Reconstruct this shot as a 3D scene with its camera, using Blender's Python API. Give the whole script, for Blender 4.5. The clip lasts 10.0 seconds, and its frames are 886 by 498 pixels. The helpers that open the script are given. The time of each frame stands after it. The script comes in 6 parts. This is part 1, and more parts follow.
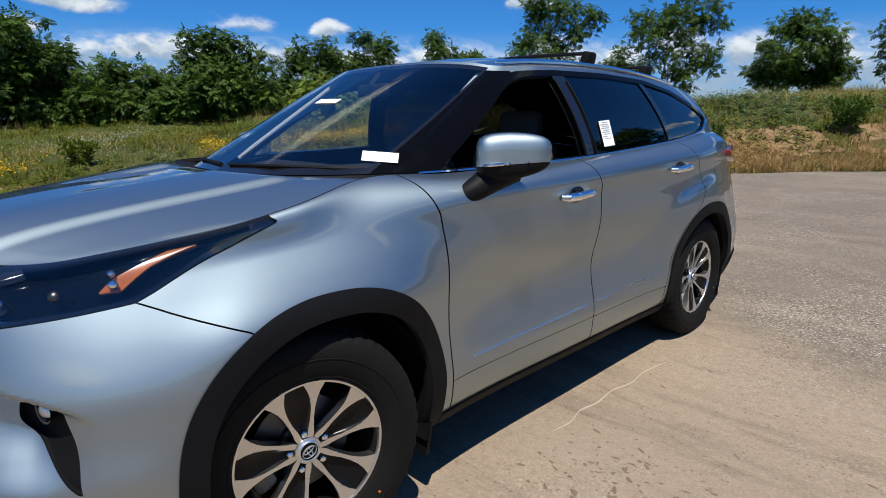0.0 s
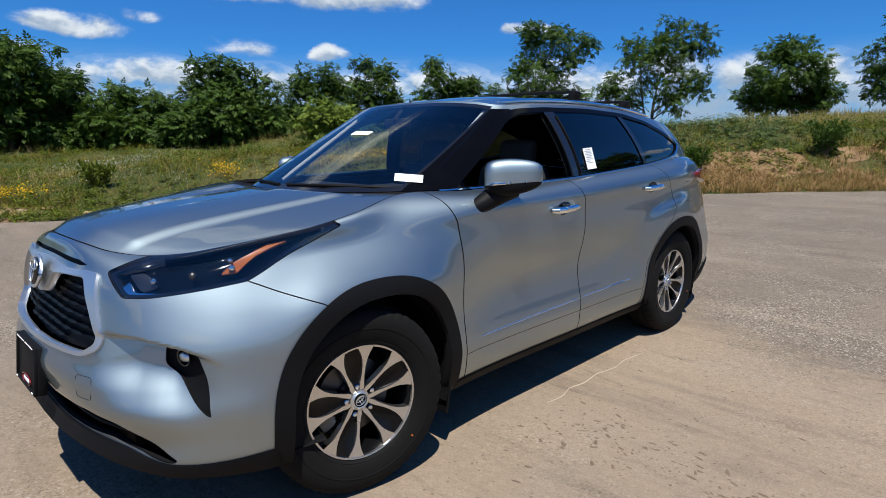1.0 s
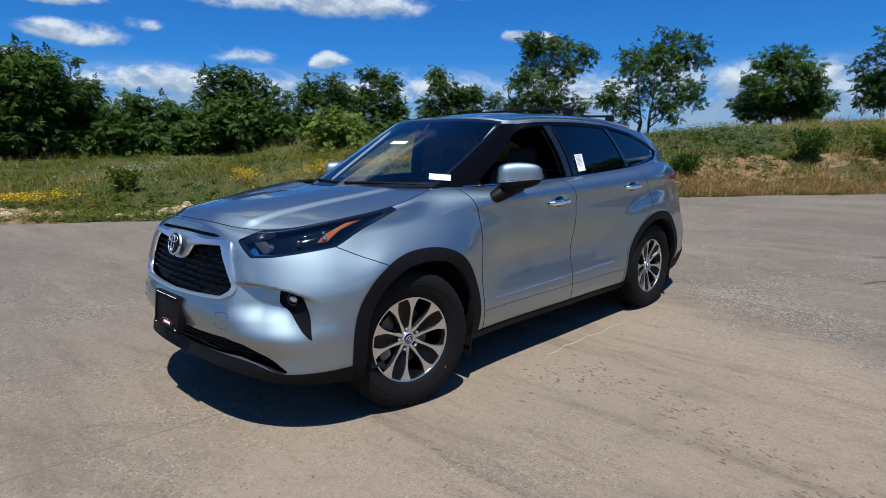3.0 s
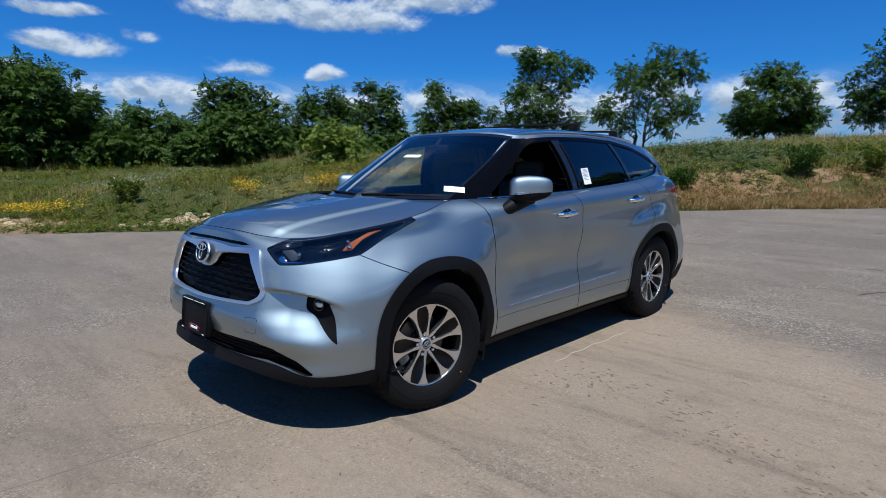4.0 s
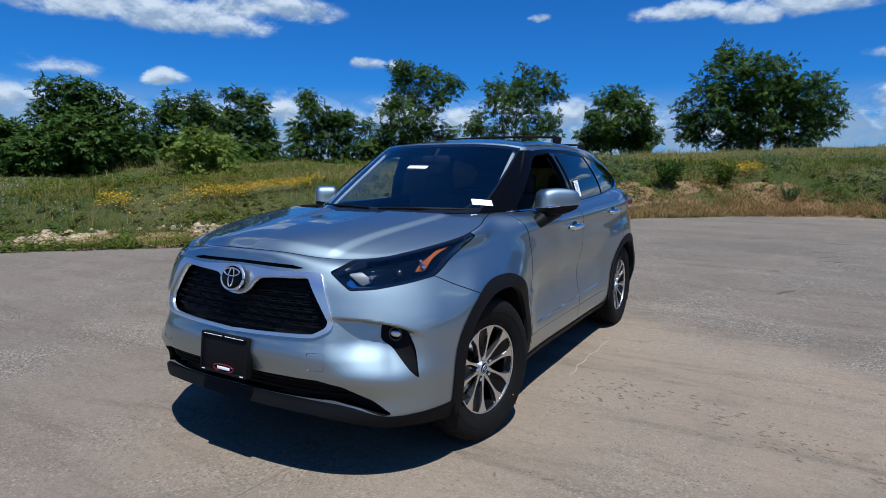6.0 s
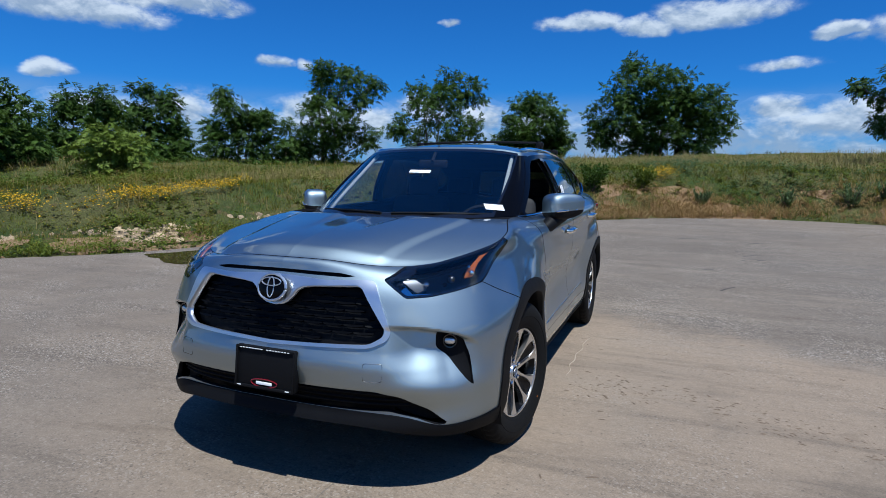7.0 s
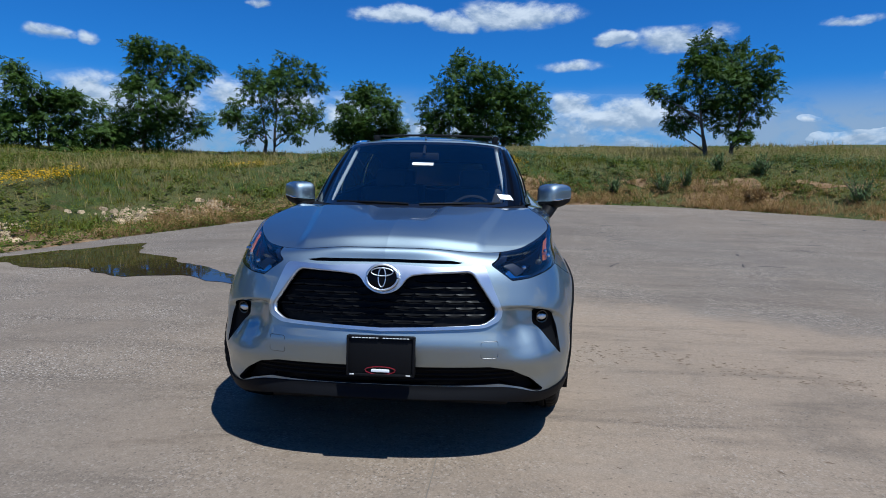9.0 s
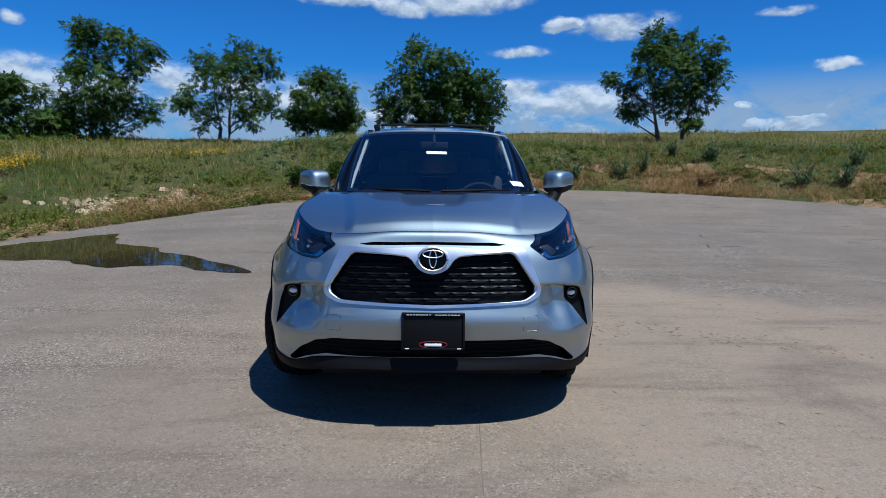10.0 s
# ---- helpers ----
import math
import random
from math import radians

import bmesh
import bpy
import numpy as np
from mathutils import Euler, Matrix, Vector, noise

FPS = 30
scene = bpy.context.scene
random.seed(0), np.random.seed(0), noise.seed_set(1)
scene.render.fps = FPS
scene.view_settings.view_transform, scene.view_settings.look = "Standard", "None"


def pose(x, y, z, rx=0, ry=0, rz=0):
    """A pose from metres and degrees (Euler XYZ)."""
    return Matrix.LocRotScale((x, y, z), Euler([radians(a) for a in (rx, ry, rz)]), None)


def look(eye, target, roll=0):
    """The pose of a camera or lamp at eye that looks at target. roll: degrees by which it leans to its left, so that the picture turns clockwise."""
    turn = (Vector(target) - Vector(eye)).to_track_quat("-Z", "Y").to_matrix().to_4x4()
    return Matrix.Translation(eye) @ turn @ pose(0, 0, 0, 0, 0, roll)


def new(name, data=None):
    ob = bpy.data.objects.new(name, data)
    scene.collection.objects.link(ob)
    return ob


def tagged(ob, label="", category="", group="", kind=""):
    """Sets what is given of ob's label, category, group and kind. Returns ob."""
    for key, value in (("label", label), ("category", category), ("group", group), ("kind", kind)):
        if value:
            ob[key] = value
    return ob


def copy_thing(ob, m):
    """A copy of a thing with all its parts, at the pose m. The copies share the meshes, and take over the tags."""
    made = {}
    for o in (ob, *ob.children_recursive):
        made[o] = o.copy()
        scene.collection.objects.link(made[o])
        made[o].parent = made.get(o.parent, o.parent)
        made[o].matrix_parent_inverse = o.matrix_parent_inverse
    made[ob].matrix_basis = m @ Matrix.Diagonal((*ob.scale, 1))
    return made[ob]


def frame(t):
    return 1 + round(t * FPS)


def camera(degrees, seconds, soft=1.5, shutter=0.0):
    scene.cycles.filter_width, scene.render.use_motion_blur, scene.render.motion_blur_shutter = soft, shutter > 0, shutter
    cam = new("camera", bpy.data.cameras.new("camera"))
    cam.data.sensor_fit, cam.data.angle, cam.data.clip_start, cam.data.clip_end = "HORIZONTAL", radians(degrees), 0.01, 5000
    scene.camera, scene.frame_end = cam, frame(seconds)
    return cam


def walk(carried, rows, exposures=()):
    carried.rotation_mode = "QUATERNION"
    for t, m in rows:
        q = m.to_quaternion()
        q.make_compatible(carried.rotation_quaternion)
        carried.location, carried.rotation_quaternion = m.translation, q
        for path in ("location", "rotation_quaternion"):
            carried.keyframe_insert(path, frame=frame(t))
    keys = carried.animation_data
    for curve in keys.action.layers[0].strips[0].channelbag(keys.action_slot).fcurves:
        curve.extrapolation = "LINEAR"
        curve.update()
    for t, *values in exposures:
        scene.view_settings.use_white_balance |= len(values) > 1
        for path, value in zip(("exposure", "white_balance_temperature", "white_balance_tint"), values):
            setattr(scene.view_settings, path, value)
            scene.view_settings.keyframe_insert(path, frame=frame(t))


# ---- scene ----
cam = camera(74.6, 10.0, soft=0.9)
PATH = [
    (0, (2.293, -0.858, 1.348), (0.922, 0.535, 0.923), 0.0),
    (0.5, (2.469, -1.101, 1.363), (1.097, 0.303, 0.981), -0.0),
    (1, (2.643, -1.334, 1.377), (1.269, 0.075, 1.025), -0.1),
    (1.5, (2.801, -1.526, 1.388), (1.428, -0.115, 1.035), -0.0),
    (2, (2.992, -1.713, 1.388), (1.616, -0.305, 1.039), -0.1),
    (2.5, (3.12, -1.907, 1.377), (1.743, -0.498, 1.037), -0.2),
    (4, (3.155, -2.235, 1.381), (1.785, -0.807, 1.094), 0.2),
    (4.5, (2.994, -2.34, 1.369), (1.695, -0.84, 1.117), 0.4),
    (5, (2.708, -2.44, 1.345), (1.503, -0.862, 1.103), 0.7),
    (5.5, (2.432, -2.56, 1.343), (1.315, -0.919, 1.102), 0.7),
    (5.7, (2.334, -2.619, 1.356), (1.268, -0.945, 1.114), 0.6),
    (6.8, (1.727, -2.872, 1.388), (0.948, -1.046, 1.146), 0.8),
    (7, (1.619, -2.946, 1.385), (0.898, -1.095, 1.15), 0.9),
    (7.5, (1.353, -3.09, 1.386), (0.776, -1.189, 1.155), 0.9),
    (8, (1.028, -3.182, 1.377), (0.601, -1.242, 1.139), 1.0),
    (8.5, (0.744, -3.316, 1.384), (0.466, -1.35, 1.143), 1.0),
    (9, (0.449, -3.454, 1.384), (0.317, -1.475, 1.123), 0.9),
    (9.5, (0.221, -3.533, 1.392), (0.163, -1.552, 1.117), 0.7),
    (10, (0.005, -3.698, 1.392), (0.036, -1.721, 1.088), 0.6),
]
walk(cam, [(t, look(eye, target, roll)) for t, eye, target, roll in PATH],
     [(0.0, 0.45, 6480, 8), (2.5, 0.35, 6080, 7), (4.5, 0.20, 5680, 6), (7.5, 0.22, 5580, 6), (10.0, 0.20, 5580, 6)])

# ---- daylight ----
SUN_AT = Vector((0.31, -0.29, 1.0)).normalized()
SUN_ELEV = math.asin(SUN_AT.z)
SUN_AZ = math.atan2(SUN_AT.x, SUN_AT.y)


class Tree:
    """Short hand for node trees: n(type, inputs, settings) adds a node and links or sets its inputs."""

    def __init__(self, tree):
        self.tree = tree
        tree.nodes.clear()

    def n(self, kind, ins=None, operation=None, data_type=None, blend_type=None, use_clamp=None, clamp=None, interpolation_type=None):
        node = self.tree.nodes.new("ShaderNode" + kind)
        if operation:
            node.operation = operation
        if data_type:
            node.data_type = data_type
        if blend_type:
            node.blend_type = blend_type
        if use_clamp:
            node.use_clamp = use_clamp
        if clamp:
            node.clamp = clamp
        if interpolation_type:
            node.interpolation_type = interpolation_type
        for key, value in (ins or {}).items():
            if isinstance(value, bpy.types.NodeSocket):
                self.tree.links.new(value, node.inputs[key])
            else:
                node.inputs[key].default_value = value
        return node

    def math(self, op, a, b=0.0, c=0.0, clamp=False):
        return self.n("Math", {0: a, 1: b, 2: c}, operation=op, use_clamp=clamp).outputs[0]

    def mix(self, fac, a, b, blend="MIX"):
        return self.n("Mix", {0: fac, 6: a, 7: b}, data_type="RGBA", blend_type=blend).outputs[2]

    def mixf(self, fac, a, b):
        return self.n("Mix", {0: fac, 2: a, 3: b}, data_type="FLOAT").outputs[0]

    def ramp(self, fac, *stops):
        node = self.n("ValToRGB", {0: fac})
        els = node.color_ramp.elements
        while len(els) < len(stops):
            els.new(0.5)
        for el, (at, col) in zip(els, stops):
            el.position, el.color = at, (*col, 1) if len(col) == 3 else col
        return node.outputs[0]

    def grey(self, fac, lo, hi):
        return self.n("MapRange", {0: fac, 1: lo, 2: hi}, clamp=True, interpolation_type="SMOOTHSTEP").outputs[0]

    def noise(self, vec, scale, detail=4.0, rough=0.55, dist=0.0):
        return self.n("TexNoise", {"Vector": vec, "Scale": scale, "Detail": detail, "Roughness": rough, "Distortion": dist}).outputs[0]


world = bpy.data.worlds.new("sky")
scene.world = world
world.use_nodes = True
w = Tree(world.node_tree)
sky = w.n("TexSky")
sky.sky_type, sky.sun_disc, sky.sun_elevation, sky.sun_rotation = "NISHITA", False, SUN_ELEV, SUN_AZ
sky.altitude, sky.air_density, sky.dust_density, sky.ozone_density = 300.0, 1.0, 0.3, 3.0
geo = w.n("TexCoord").outputs["Generated"]
sep = w.n("SeparateXYZ", {0: geo})
azim = w.math("ARCTAN2", sep.outputs[0], sep.outputs[1])
elev = w.math("ARCSINE", sep.outputs[2])
# cumulus: groups of soft ellipses in azimuth and elevation (degrees; the last number thins veils), broken up by noise
CLOUDS = [(-60.6, 13.6, 8.0, 1.9, 1), (-53.5, 13.1, 9.2, 2.0, 1), (-46.0, 14.6, 8.0, 1.7, 1), (-76, 11.9, 4.4, .8, .9), (-75.9, 9.3, 4.6, 1.3, .95), (-70.5, 10.4, 1.8, .9, .5), (-79.9, 7.2, 2.4, 1.0, 1),
          (-62.5, 8.3, 3.8, 1.3, .45), (-54.6, 8.2, 2.2, 1.0, 1), (-69.8, 5.9, 8.5, 1.9, .85), (-60.7, 6.0, 4.0, 1.6, .7), (-36.8, 10.5, 2.2, .85, .8), (-20.6, 14.6, 1.5, .55, .9), (-9.0, 14.1, 4.8, 1.4, 1),
          (-3.2, 13.5, 3.6, 1.3, 1), (3.0, 14.2, 7.2, 1.8, 1), (12.0, 12.2, 2.5, .85, 1), (17.0, 11.7, 5.0, 1.7, 1), (8.2, 10.0, 4.2, .8, .6), (12.0, 5.0, 7.0, 2.6, 1), (8.5, 6.2, 4.0, 1.6, 1),
          (30.2, 12.2, 2.5, .65, .75), (33.8, 7.8, 2.1, .7, .9), (27.9, 4.9, .8, .4, .9), (30.8, 3.2, 3.4, .8, .9), (-34.4, 10.4, 1.3, .8, .8), (-33.6, 5.6, 6.5, 2.7, .9), (-23.6, 6.6, 3.4, 2.3, .9),
          (-12.6, 5.4, 5.2, 2.2, .9), (-45.3, 5.8, 6.5, 2.3, .85), (-18.0, 5.6, 4.0, 2.2, .9), (-28, 5.4, 4, 2.2, .9), (-2, 4.0, 5, 1.8, .7), (-53, 5.2, 5, 1.8, .8), (41, 9, 3, .8, .7), (-90, 6, 10, 3, 1), (-110, 12, 14, 4, 1),
          (-140, 16, 16, 5, 1), (90, 10, 18, 4, 1), (140, 14, 20, 6, 1), (-175, 12, 18, 5, 1), (60, 24, 10, 3, 1), (-70, 35, 14, 5, 1), (20, 42, 14, 5, 1)]
warp = w.n("Mapping", {0: geo, "Scale": (1, 1, 1.7)}).outputs[0]
puff = w.noise(warp, 17.0, 7.0, 0.60, 0.2)
fine = w.noise(warp, 46.0, 4.0, 0.6)
above = w.noise(w.n("Mapping", {0: warp, "Location": (0, 0, 0.020)}).outputs[0], 17.0, 4.0, 0.55, 0.2)
# ragged outlines: the ellipses' own coordinates are shifted by noise
azim = w.math("ADD", azim, w.math("MULTIPLY_ADD", w.noise(warp, 7.0, 4.0, 0.6), 0.08, -0.04))
tall = w.math("ADD", elev, w.math("MULTIPLY_ADD", w.noise(w.n("Mapping", {0: warp, "Location": (3.1, 1.7, 5.2)}).outputs[0], 11.0, 4.0, 0.6), 0.03, -0.015))
cover = lift = None
for az, el, wide, high, thick in CLOUDS:
    da = w.math("MULTIPLY_ADD", azim, 1 / radians(wide), -az / wide)
    de = w.math("MULTIPLY_ADD", tall, 1 / radians(high), -el / high)
    # tops swell, undersides are flat
    de2 = w.math("MAXIMUM", de, w.math("MULTIPLY", de, -1.35))
    d = w.math("SQRT", w.math("MULTIPLY_ADD", da, da, w.math("MULTIPLY", de2, de2)))
    m = w.math("MULTIPLY_ADD", d, -thick, thick, clamp=True)
    lit = w.math("MULTIPLY", w.math("MULTIPLY_ADD", de, 0.6, 0.7, clamp=True), m)
    cover = m if cover is None else w.math("MAXIMUM", cover, m)
    lift = lit if lift is None else w.math("MAXIMUM", lift, lit)
dens = w.math("ADD", cover, w.math("MULTIPLY_ADD", puff, 1.7, -0.90))
dens = w.math("ADD", dens, w.math("MULTIPLY_ADD", fine, 0.5, -0.25))
dens = w.math("MULTIPLY", w.grey(dens, -0.10, 0.62), w.grey(cover, 0.0, 0.30))
# a thin bank of far cloud low over the horizon
low = w.math("MULTIPLY", w.grey(elev, 0.0, 0.03), w.grey(elev, 0.150, 0.07))
dens = w.math("MAXIMUM", dens, w.math("MULTIPLY", low, w.math("MULTIPLY", w.grey(puff, 0.24, 0.58), 0.88)))
haze = w.grey(elev, 0.16, -0.01)
blue = w.mix(1.0, sky.outputs[0], (0.212, 0.645, 1.20, 1), "MULTIPLY")
blue = w.mix(w.math("MULTIPLY", haze, 0.45), blue, (2.6, 4.6, 7.6, 1))
shine = w.math("ADD", w.math("DIVIDE", lift, w.math("MAXIMUM", cover, 0.05)), w.math("MULTIPLY", w.math("SUBTRACT", puff, above), 2.6))
body = w.mix(w.grey(shine, 0.30, 1.25), (4.0, 4.9, 6.1, 1), (9.0, 9.3, 9.6, 1))
paint = w.mix(w.math("MULTIPLY", dens, 0.92), blue, body)
back = w.n("Background", {0: paint, 1: 0.071})
w.tree.links.new(back.outputs[0], w.n("OutputWorld").inputs[0])

sun_data = bpy.data.lights.new("sun", "SUN")
sun_data.energy, sun_data.angle, sun_data.color = 5.0, radians(0.53), (1.0, 0.955, 0.88)
sun = new("sun", sun_data)
sun.matrix_world = look(SUN_AT * 50, (0, 0, 0))

# ---- materials ----
def material(name):
    m = bpy.data.materials.new(name)
    m.use_nodes = True
    return m, Tree(m.node_tree)


def finish(t, shader, bump=None):
    t.tree.links.new(shader, t.n("OutputMaterial").inputs[0])


def bump(t, height, strength=0.3, distance=0.01):
    return t.n("Bump", {"Height": height, "Strength": strength, "Distance": distance}).outputs[0]


def simple(name, col, rough=0.5, metal=0.0, spots=0.15, scale=6.0, grain=0.0, coat=0.0, spec=0.5, pieces=0.0):
    """A plain surface with slight variation of tone and gloss and a fine grain."""
    m, t = material(name)
    co = t.n("TexCoord").outputs["Object"]
    big = t.noise(co, scale, 5)
    small = t.noise(co, scale * 40, 3)
    tone = t.math("MULTIPLY_ADD", big, 2 * spots, 1 - spots)
    if pieces:
        tone = t.math("ADD", tone, t.math("MULTIPLY_ADD", t.n("NewGeometry").outputs["Random Per Island"], 2 * pieces, -pieces))
    c = t.mix(1.0, (*col, 1), t.n("CombineColor", {0: tone, 1: tone, 2: tone}).outputs[0], "MULTIPLY")
    ins = {"Base Color": c, "Metallic": metal, "Roughness": t.math("MULTIPLY_ADD", big, 0.2, rough - 0.1, clamp=True), "Coat Weight": coat,
           "Coat Roughness": 0.04, "Specular IOR Level": spec}
    if grain:
        ins["Normal"] = bump(t, small, grain, 0.002)
    finish(t, t.n("BsdfPrincipled", ins).outputs[0])
    return m


def car_paint():
    """Silver metallic under clear lacquer: broad bright lobes from the flakes, a sharp thin one from the lacquer."""
    m, t = material("silver_paint")
    co = t.n("TexCoord").outputs["Object"]
    dust = t.noise(co, 4.0, 5, 0.6)
    grain = t.noise(co, 700.0, 2, 0.5)
    c = t.mix(t.grey(dust, 0.35, 0.9), (0.310, 0.376, 0.404, 1), (0.304, 0.364, 0.388, 1))
    tone = t.math("MULTIPLY_ADD", grain, 0.16, 0.92)
    c = t.mix(1.0, c, t.n("CombineColor", {0: tone, 1: tone, 2: tone}).outputs[0], "MULTIPLY")
    wide = t.n("BsdfGlossy", {0: c, "Roughness": 0.64})
    tight = t.n("BsdfGlossy", {0: c, "Roughness": 0.49})
    stray = t.n("BsdfGlossy", {0: c, "Roughness": 0.70})
    wide.distribution = tight.distribution = "BECKMANN"
    stray.distribution = "GGX"
    # flakes lie flat, a little askew, or stray
    flakes = t.n("MixShader", {0: 0.36, 1: wide.outputs[0], 2: tight.outputs[0]})
    flakes = t.n("MixShader", {0: 0.17, 1: flakes.outputs[0], 2: stray.outputs[0]})
    lacquer = t.n("BsdfGlossy", {0: (1, 1, 1, 1), "Roughness": t.math("MULTIPLY_ADD", dust, 0.05, 0.01)})
    finish(t, t.n("MixShader", {0: t.n("Fresnel", {0: 1.86}).outputs[0], 1: flakes.outputs[0], 2: lacquer.outputs[0]}).outputs[0])
    return m


def glass(name, tint, gloss=0.0):
    m, t = material(name)
    clear = t.n("BsdfTransparent", {0: (*tint, 1)})
    shine = t.n("BsdfGlossy", {0: (1, 1, 1, 1), "Roughness": 0.01})
    facing = t.n("LayerWeight", {0: 0.5}).outputs["Facing"]
    f = t.math("MULTIPLY_ADD", t.math("POWER", facing, 5.0), 0.9, 0.045 + gloss, clamp=True)
    finish(t, t.n("MixShader", {0: f, 1: clear.outputs[0], 2: shine.outputs[0]}).outputs[0])
    return m


PAINT = car_paint()
BLACK = simple("black_plastic", (0.005, 0.005, 0.0057), 0.6, grain=0.15, spec=0.13)
GLOSS_BLACK = simple("gloss_black", (0.008, 0.008, 0.009), 0.12, coat=0.6)
RUBBER = simple("tyre_rubber", (0.0065, 0.0063, 0.006), 0.75, spec=0.15, spots=0.3, scale=9, grain=0.3)
CHROME = simple("chrome", (0.78, 0.79, 0.80), 0.08, 1.0, spots=0.03)
SATIN = simple("satin_silver", (0.72, 0.74, 0.76), 0.38, 1.0, spots=0.05)
ALLOY = simple("machined_alloy", (0.70, 0.70, 0.70), 0.27, 1.0, spots=0.05)
DARK_WHEEL = simple("dark_wheel", (0.004, 0.004, 0.0045), 0.22, 0.0, spec=0.20)
PILLAR = simple("pillar_black", (0.0025, 0.0025, 0.003), 0.10, spec=0.10)
# near black for panel flanges, standing for the shade inside the gaps
SEAM = simple("seam_shade", (0.004, 0.004, 0.005), 0.8, spec=0.1)
MESH = simple("grille_black", (0.0016, 0.0016, 0.002), 0.38, spec=0.08)
STEEL = simple("brake_steel", (0.10, 0.10, 0.10), 0.4, 1.0)
CABIN = simple("cabin_black", (0.010, 0.010, 0.011), 0.8, spec=0.25)
SEAT = simple("seat_cloth", (0.022, 0.022, 0.024), 0.8, grain=0.4)
WINDSCREEN = glass("windscreen_glass", (0.80, 0.86, 0.85), 0.065)
SIDE_GLASS = glass("side_glass", (0.90, 0.94, 0.92), 0.0)
PRIVACY = glass("privacy_glass", (0.045, 0.05, 0.06), 0.05)
CLEAR = glass("lamp_glass", (0.80, 0.82, 0.86), 0.02)
AMBER = simple("amber_reflector", (0.46, 0.115, 0.006), 0.25, spots=0.5, scale=14, coat=1.0)
RED = simple("red_lens", (0.16, 0.006, 0.005), 0.12, coat=1.0)
PAPER = simple("paper", (0.82, 0.82, 0.80), 0.7, spots=0.05)
INK = simple("ink", (0.34, 0.34, 0.36), 0.7)


def asphalt():
    """Worn asphalt under tan dust: smooth where the dust is thick, stony where it has blown or washed away."""
    m, t = material("dusty_asphalt")
    co = t.n("TexCoord").outputs["Object"]
    big = t.noise(co, 0.25, 6, 0.6, 0.6)
    mid = t.noise(co, 1.5, 6, 0.65)
    fine = t.noise(co, 11.0, 5, 0.7)
    grit = t.noise(co, 95.0, 3, 0.7)
    cell = t.n("TexVoronoi", {"Vector": co, "Scale": 100.0, "Randomness": 1.0})
    s = t.n("SeparateXYZ", {0: co})
    # tan dust lies thick beside the car, up to a ragged line; beyond it the grey asphalt shows
    line = t.math("SUBTRACT", t.math("MULTIPLY_ADD", s.outputs[0], -0.46, 3.85), s.outputs[1])
    line = t.math("ADD", line, t.math("MULTIPLY_ADD", mid, 1.5, -0.75))
    near = t.n("VectorMath", {0: co, 1: (2.0, 1.0, 0)}, operation="DISTANCE").outputs["Value"]
    thick = t.math("MULTIPLY", t.grey(line, -0.15, 0.55), t.grey(near, 5.5, 1.2))
    dust = t.math("MULTIPLY_ADD", big, 1.1, -0.22)
    dust = t.math("ADD", t.math("MULTIPLY", dust, t.math("MULTIPLY_ADD", mid, 0.8, 0.5)), t.math("MULTIPLY", thick, 0.62), clamp=True)
    c = t.mix(dust, (0.116, 0.100, 0.084, 1), (0.255, 0.193, 0.136, 1))
    # broad soft stains and drifts drawn out by wheels
    stain = t.noise(co, 0.62, 7, 0.66, 1.2)
    c = t.mix(t.math("MULTIPLY", t.grey(stain, 0.50, 0.68), 0.50), c, (0.122, 0.098, 0.075, 1))
    c = t.mix(t.math("MULTIPLY", t.grey(stain, 0.46, 0.28), 0.45), c, (0.222, 0.180, 0.136, 1))
    streak = t.noise(t.n("Mapping", {0: co, "Rotation": (0, 0, -0.45), "Scale": (0.32, 2.0, 1)}).outputs[0], 0.9, 7, 0.7)
    c = t.mix(t.math("MULTIPLY", t.grey(streak, 0.48, 0.68), 0.62), c, (0.108, 0.086, 0.066, 1))
    c = t.mix(t.math("MULTIPLY", t.grey(streak, 0.46, 0.32), 0.55), c, (0.232, 0.186, 0.140, 1))
    drift = t.noise(t.n("Mapping", {0: co, "Rotation": (0, 0, -0.5), "Scale": (0.5, 1.6, 1)}).outputs[0], 3.2, 7, 0.72, 0.8)
    c = t.mix(t.math("MULTIPLY", t.grey(drift, 0.53, 0.70), 0.50), c, (0.118, 0.088, 0.062, 1))
    # aggregate: single stones lighter and darker in patches, buried where the dust lies thick
    tone = t.n("SeparateColor", {0: cell.outputs["Color"]}).outputs[0]
    coarse = t.n("TexVoronoi", {"Vector": co, "Scale": 46.0, "Randomness": 1.0})
    ctone = t.n("SeparateColor", {0: coarse.outputs["Color"]}).outputs[1]
    spot = t.grey(coarse.outputs["Distance"], 0.40, 0.22)
    bare = t.grey(t.noise(co, 0.9, 6, 0.68, 0.5), 0.40, 0.64)
    show = t.math("MULTIPLY", t.math("MULTIPLY_ADD", bare, 0.66, 0.18), t.math("MULTIPLY_ADD", thick, -0.65, 1.0))
    c = t.mix(t.math("MULTIPLY", t.grey(tone, 0.70, 0.97), show), c, (0.33, 0.285, 0.235, 1))
    c = t.mix(t.math("MULTIPLY", t.grey(tone, 0.30, 0.05), show), c, (0.070, 0.060, 0.050, 1))
    c = t.mix(t.math("MULTIPLY", t.math("MULTIPLY", t.grey(ctone, 0.85, 0.94), spot), show), c, (0.42, 0.38, 0.32, 1))
    c = t.mix(t.math("MULTIPLY", t.math("MULTIPLY", t.grey(ctone, 0.12, 0.05), spot), 0.5), c, (0.075, 0.058, 0.044, 1))
    mot = t.math("MULTIPLY_ADD", t.noise(co, 24.0, 5, 0.7), 0.5, 0.75)
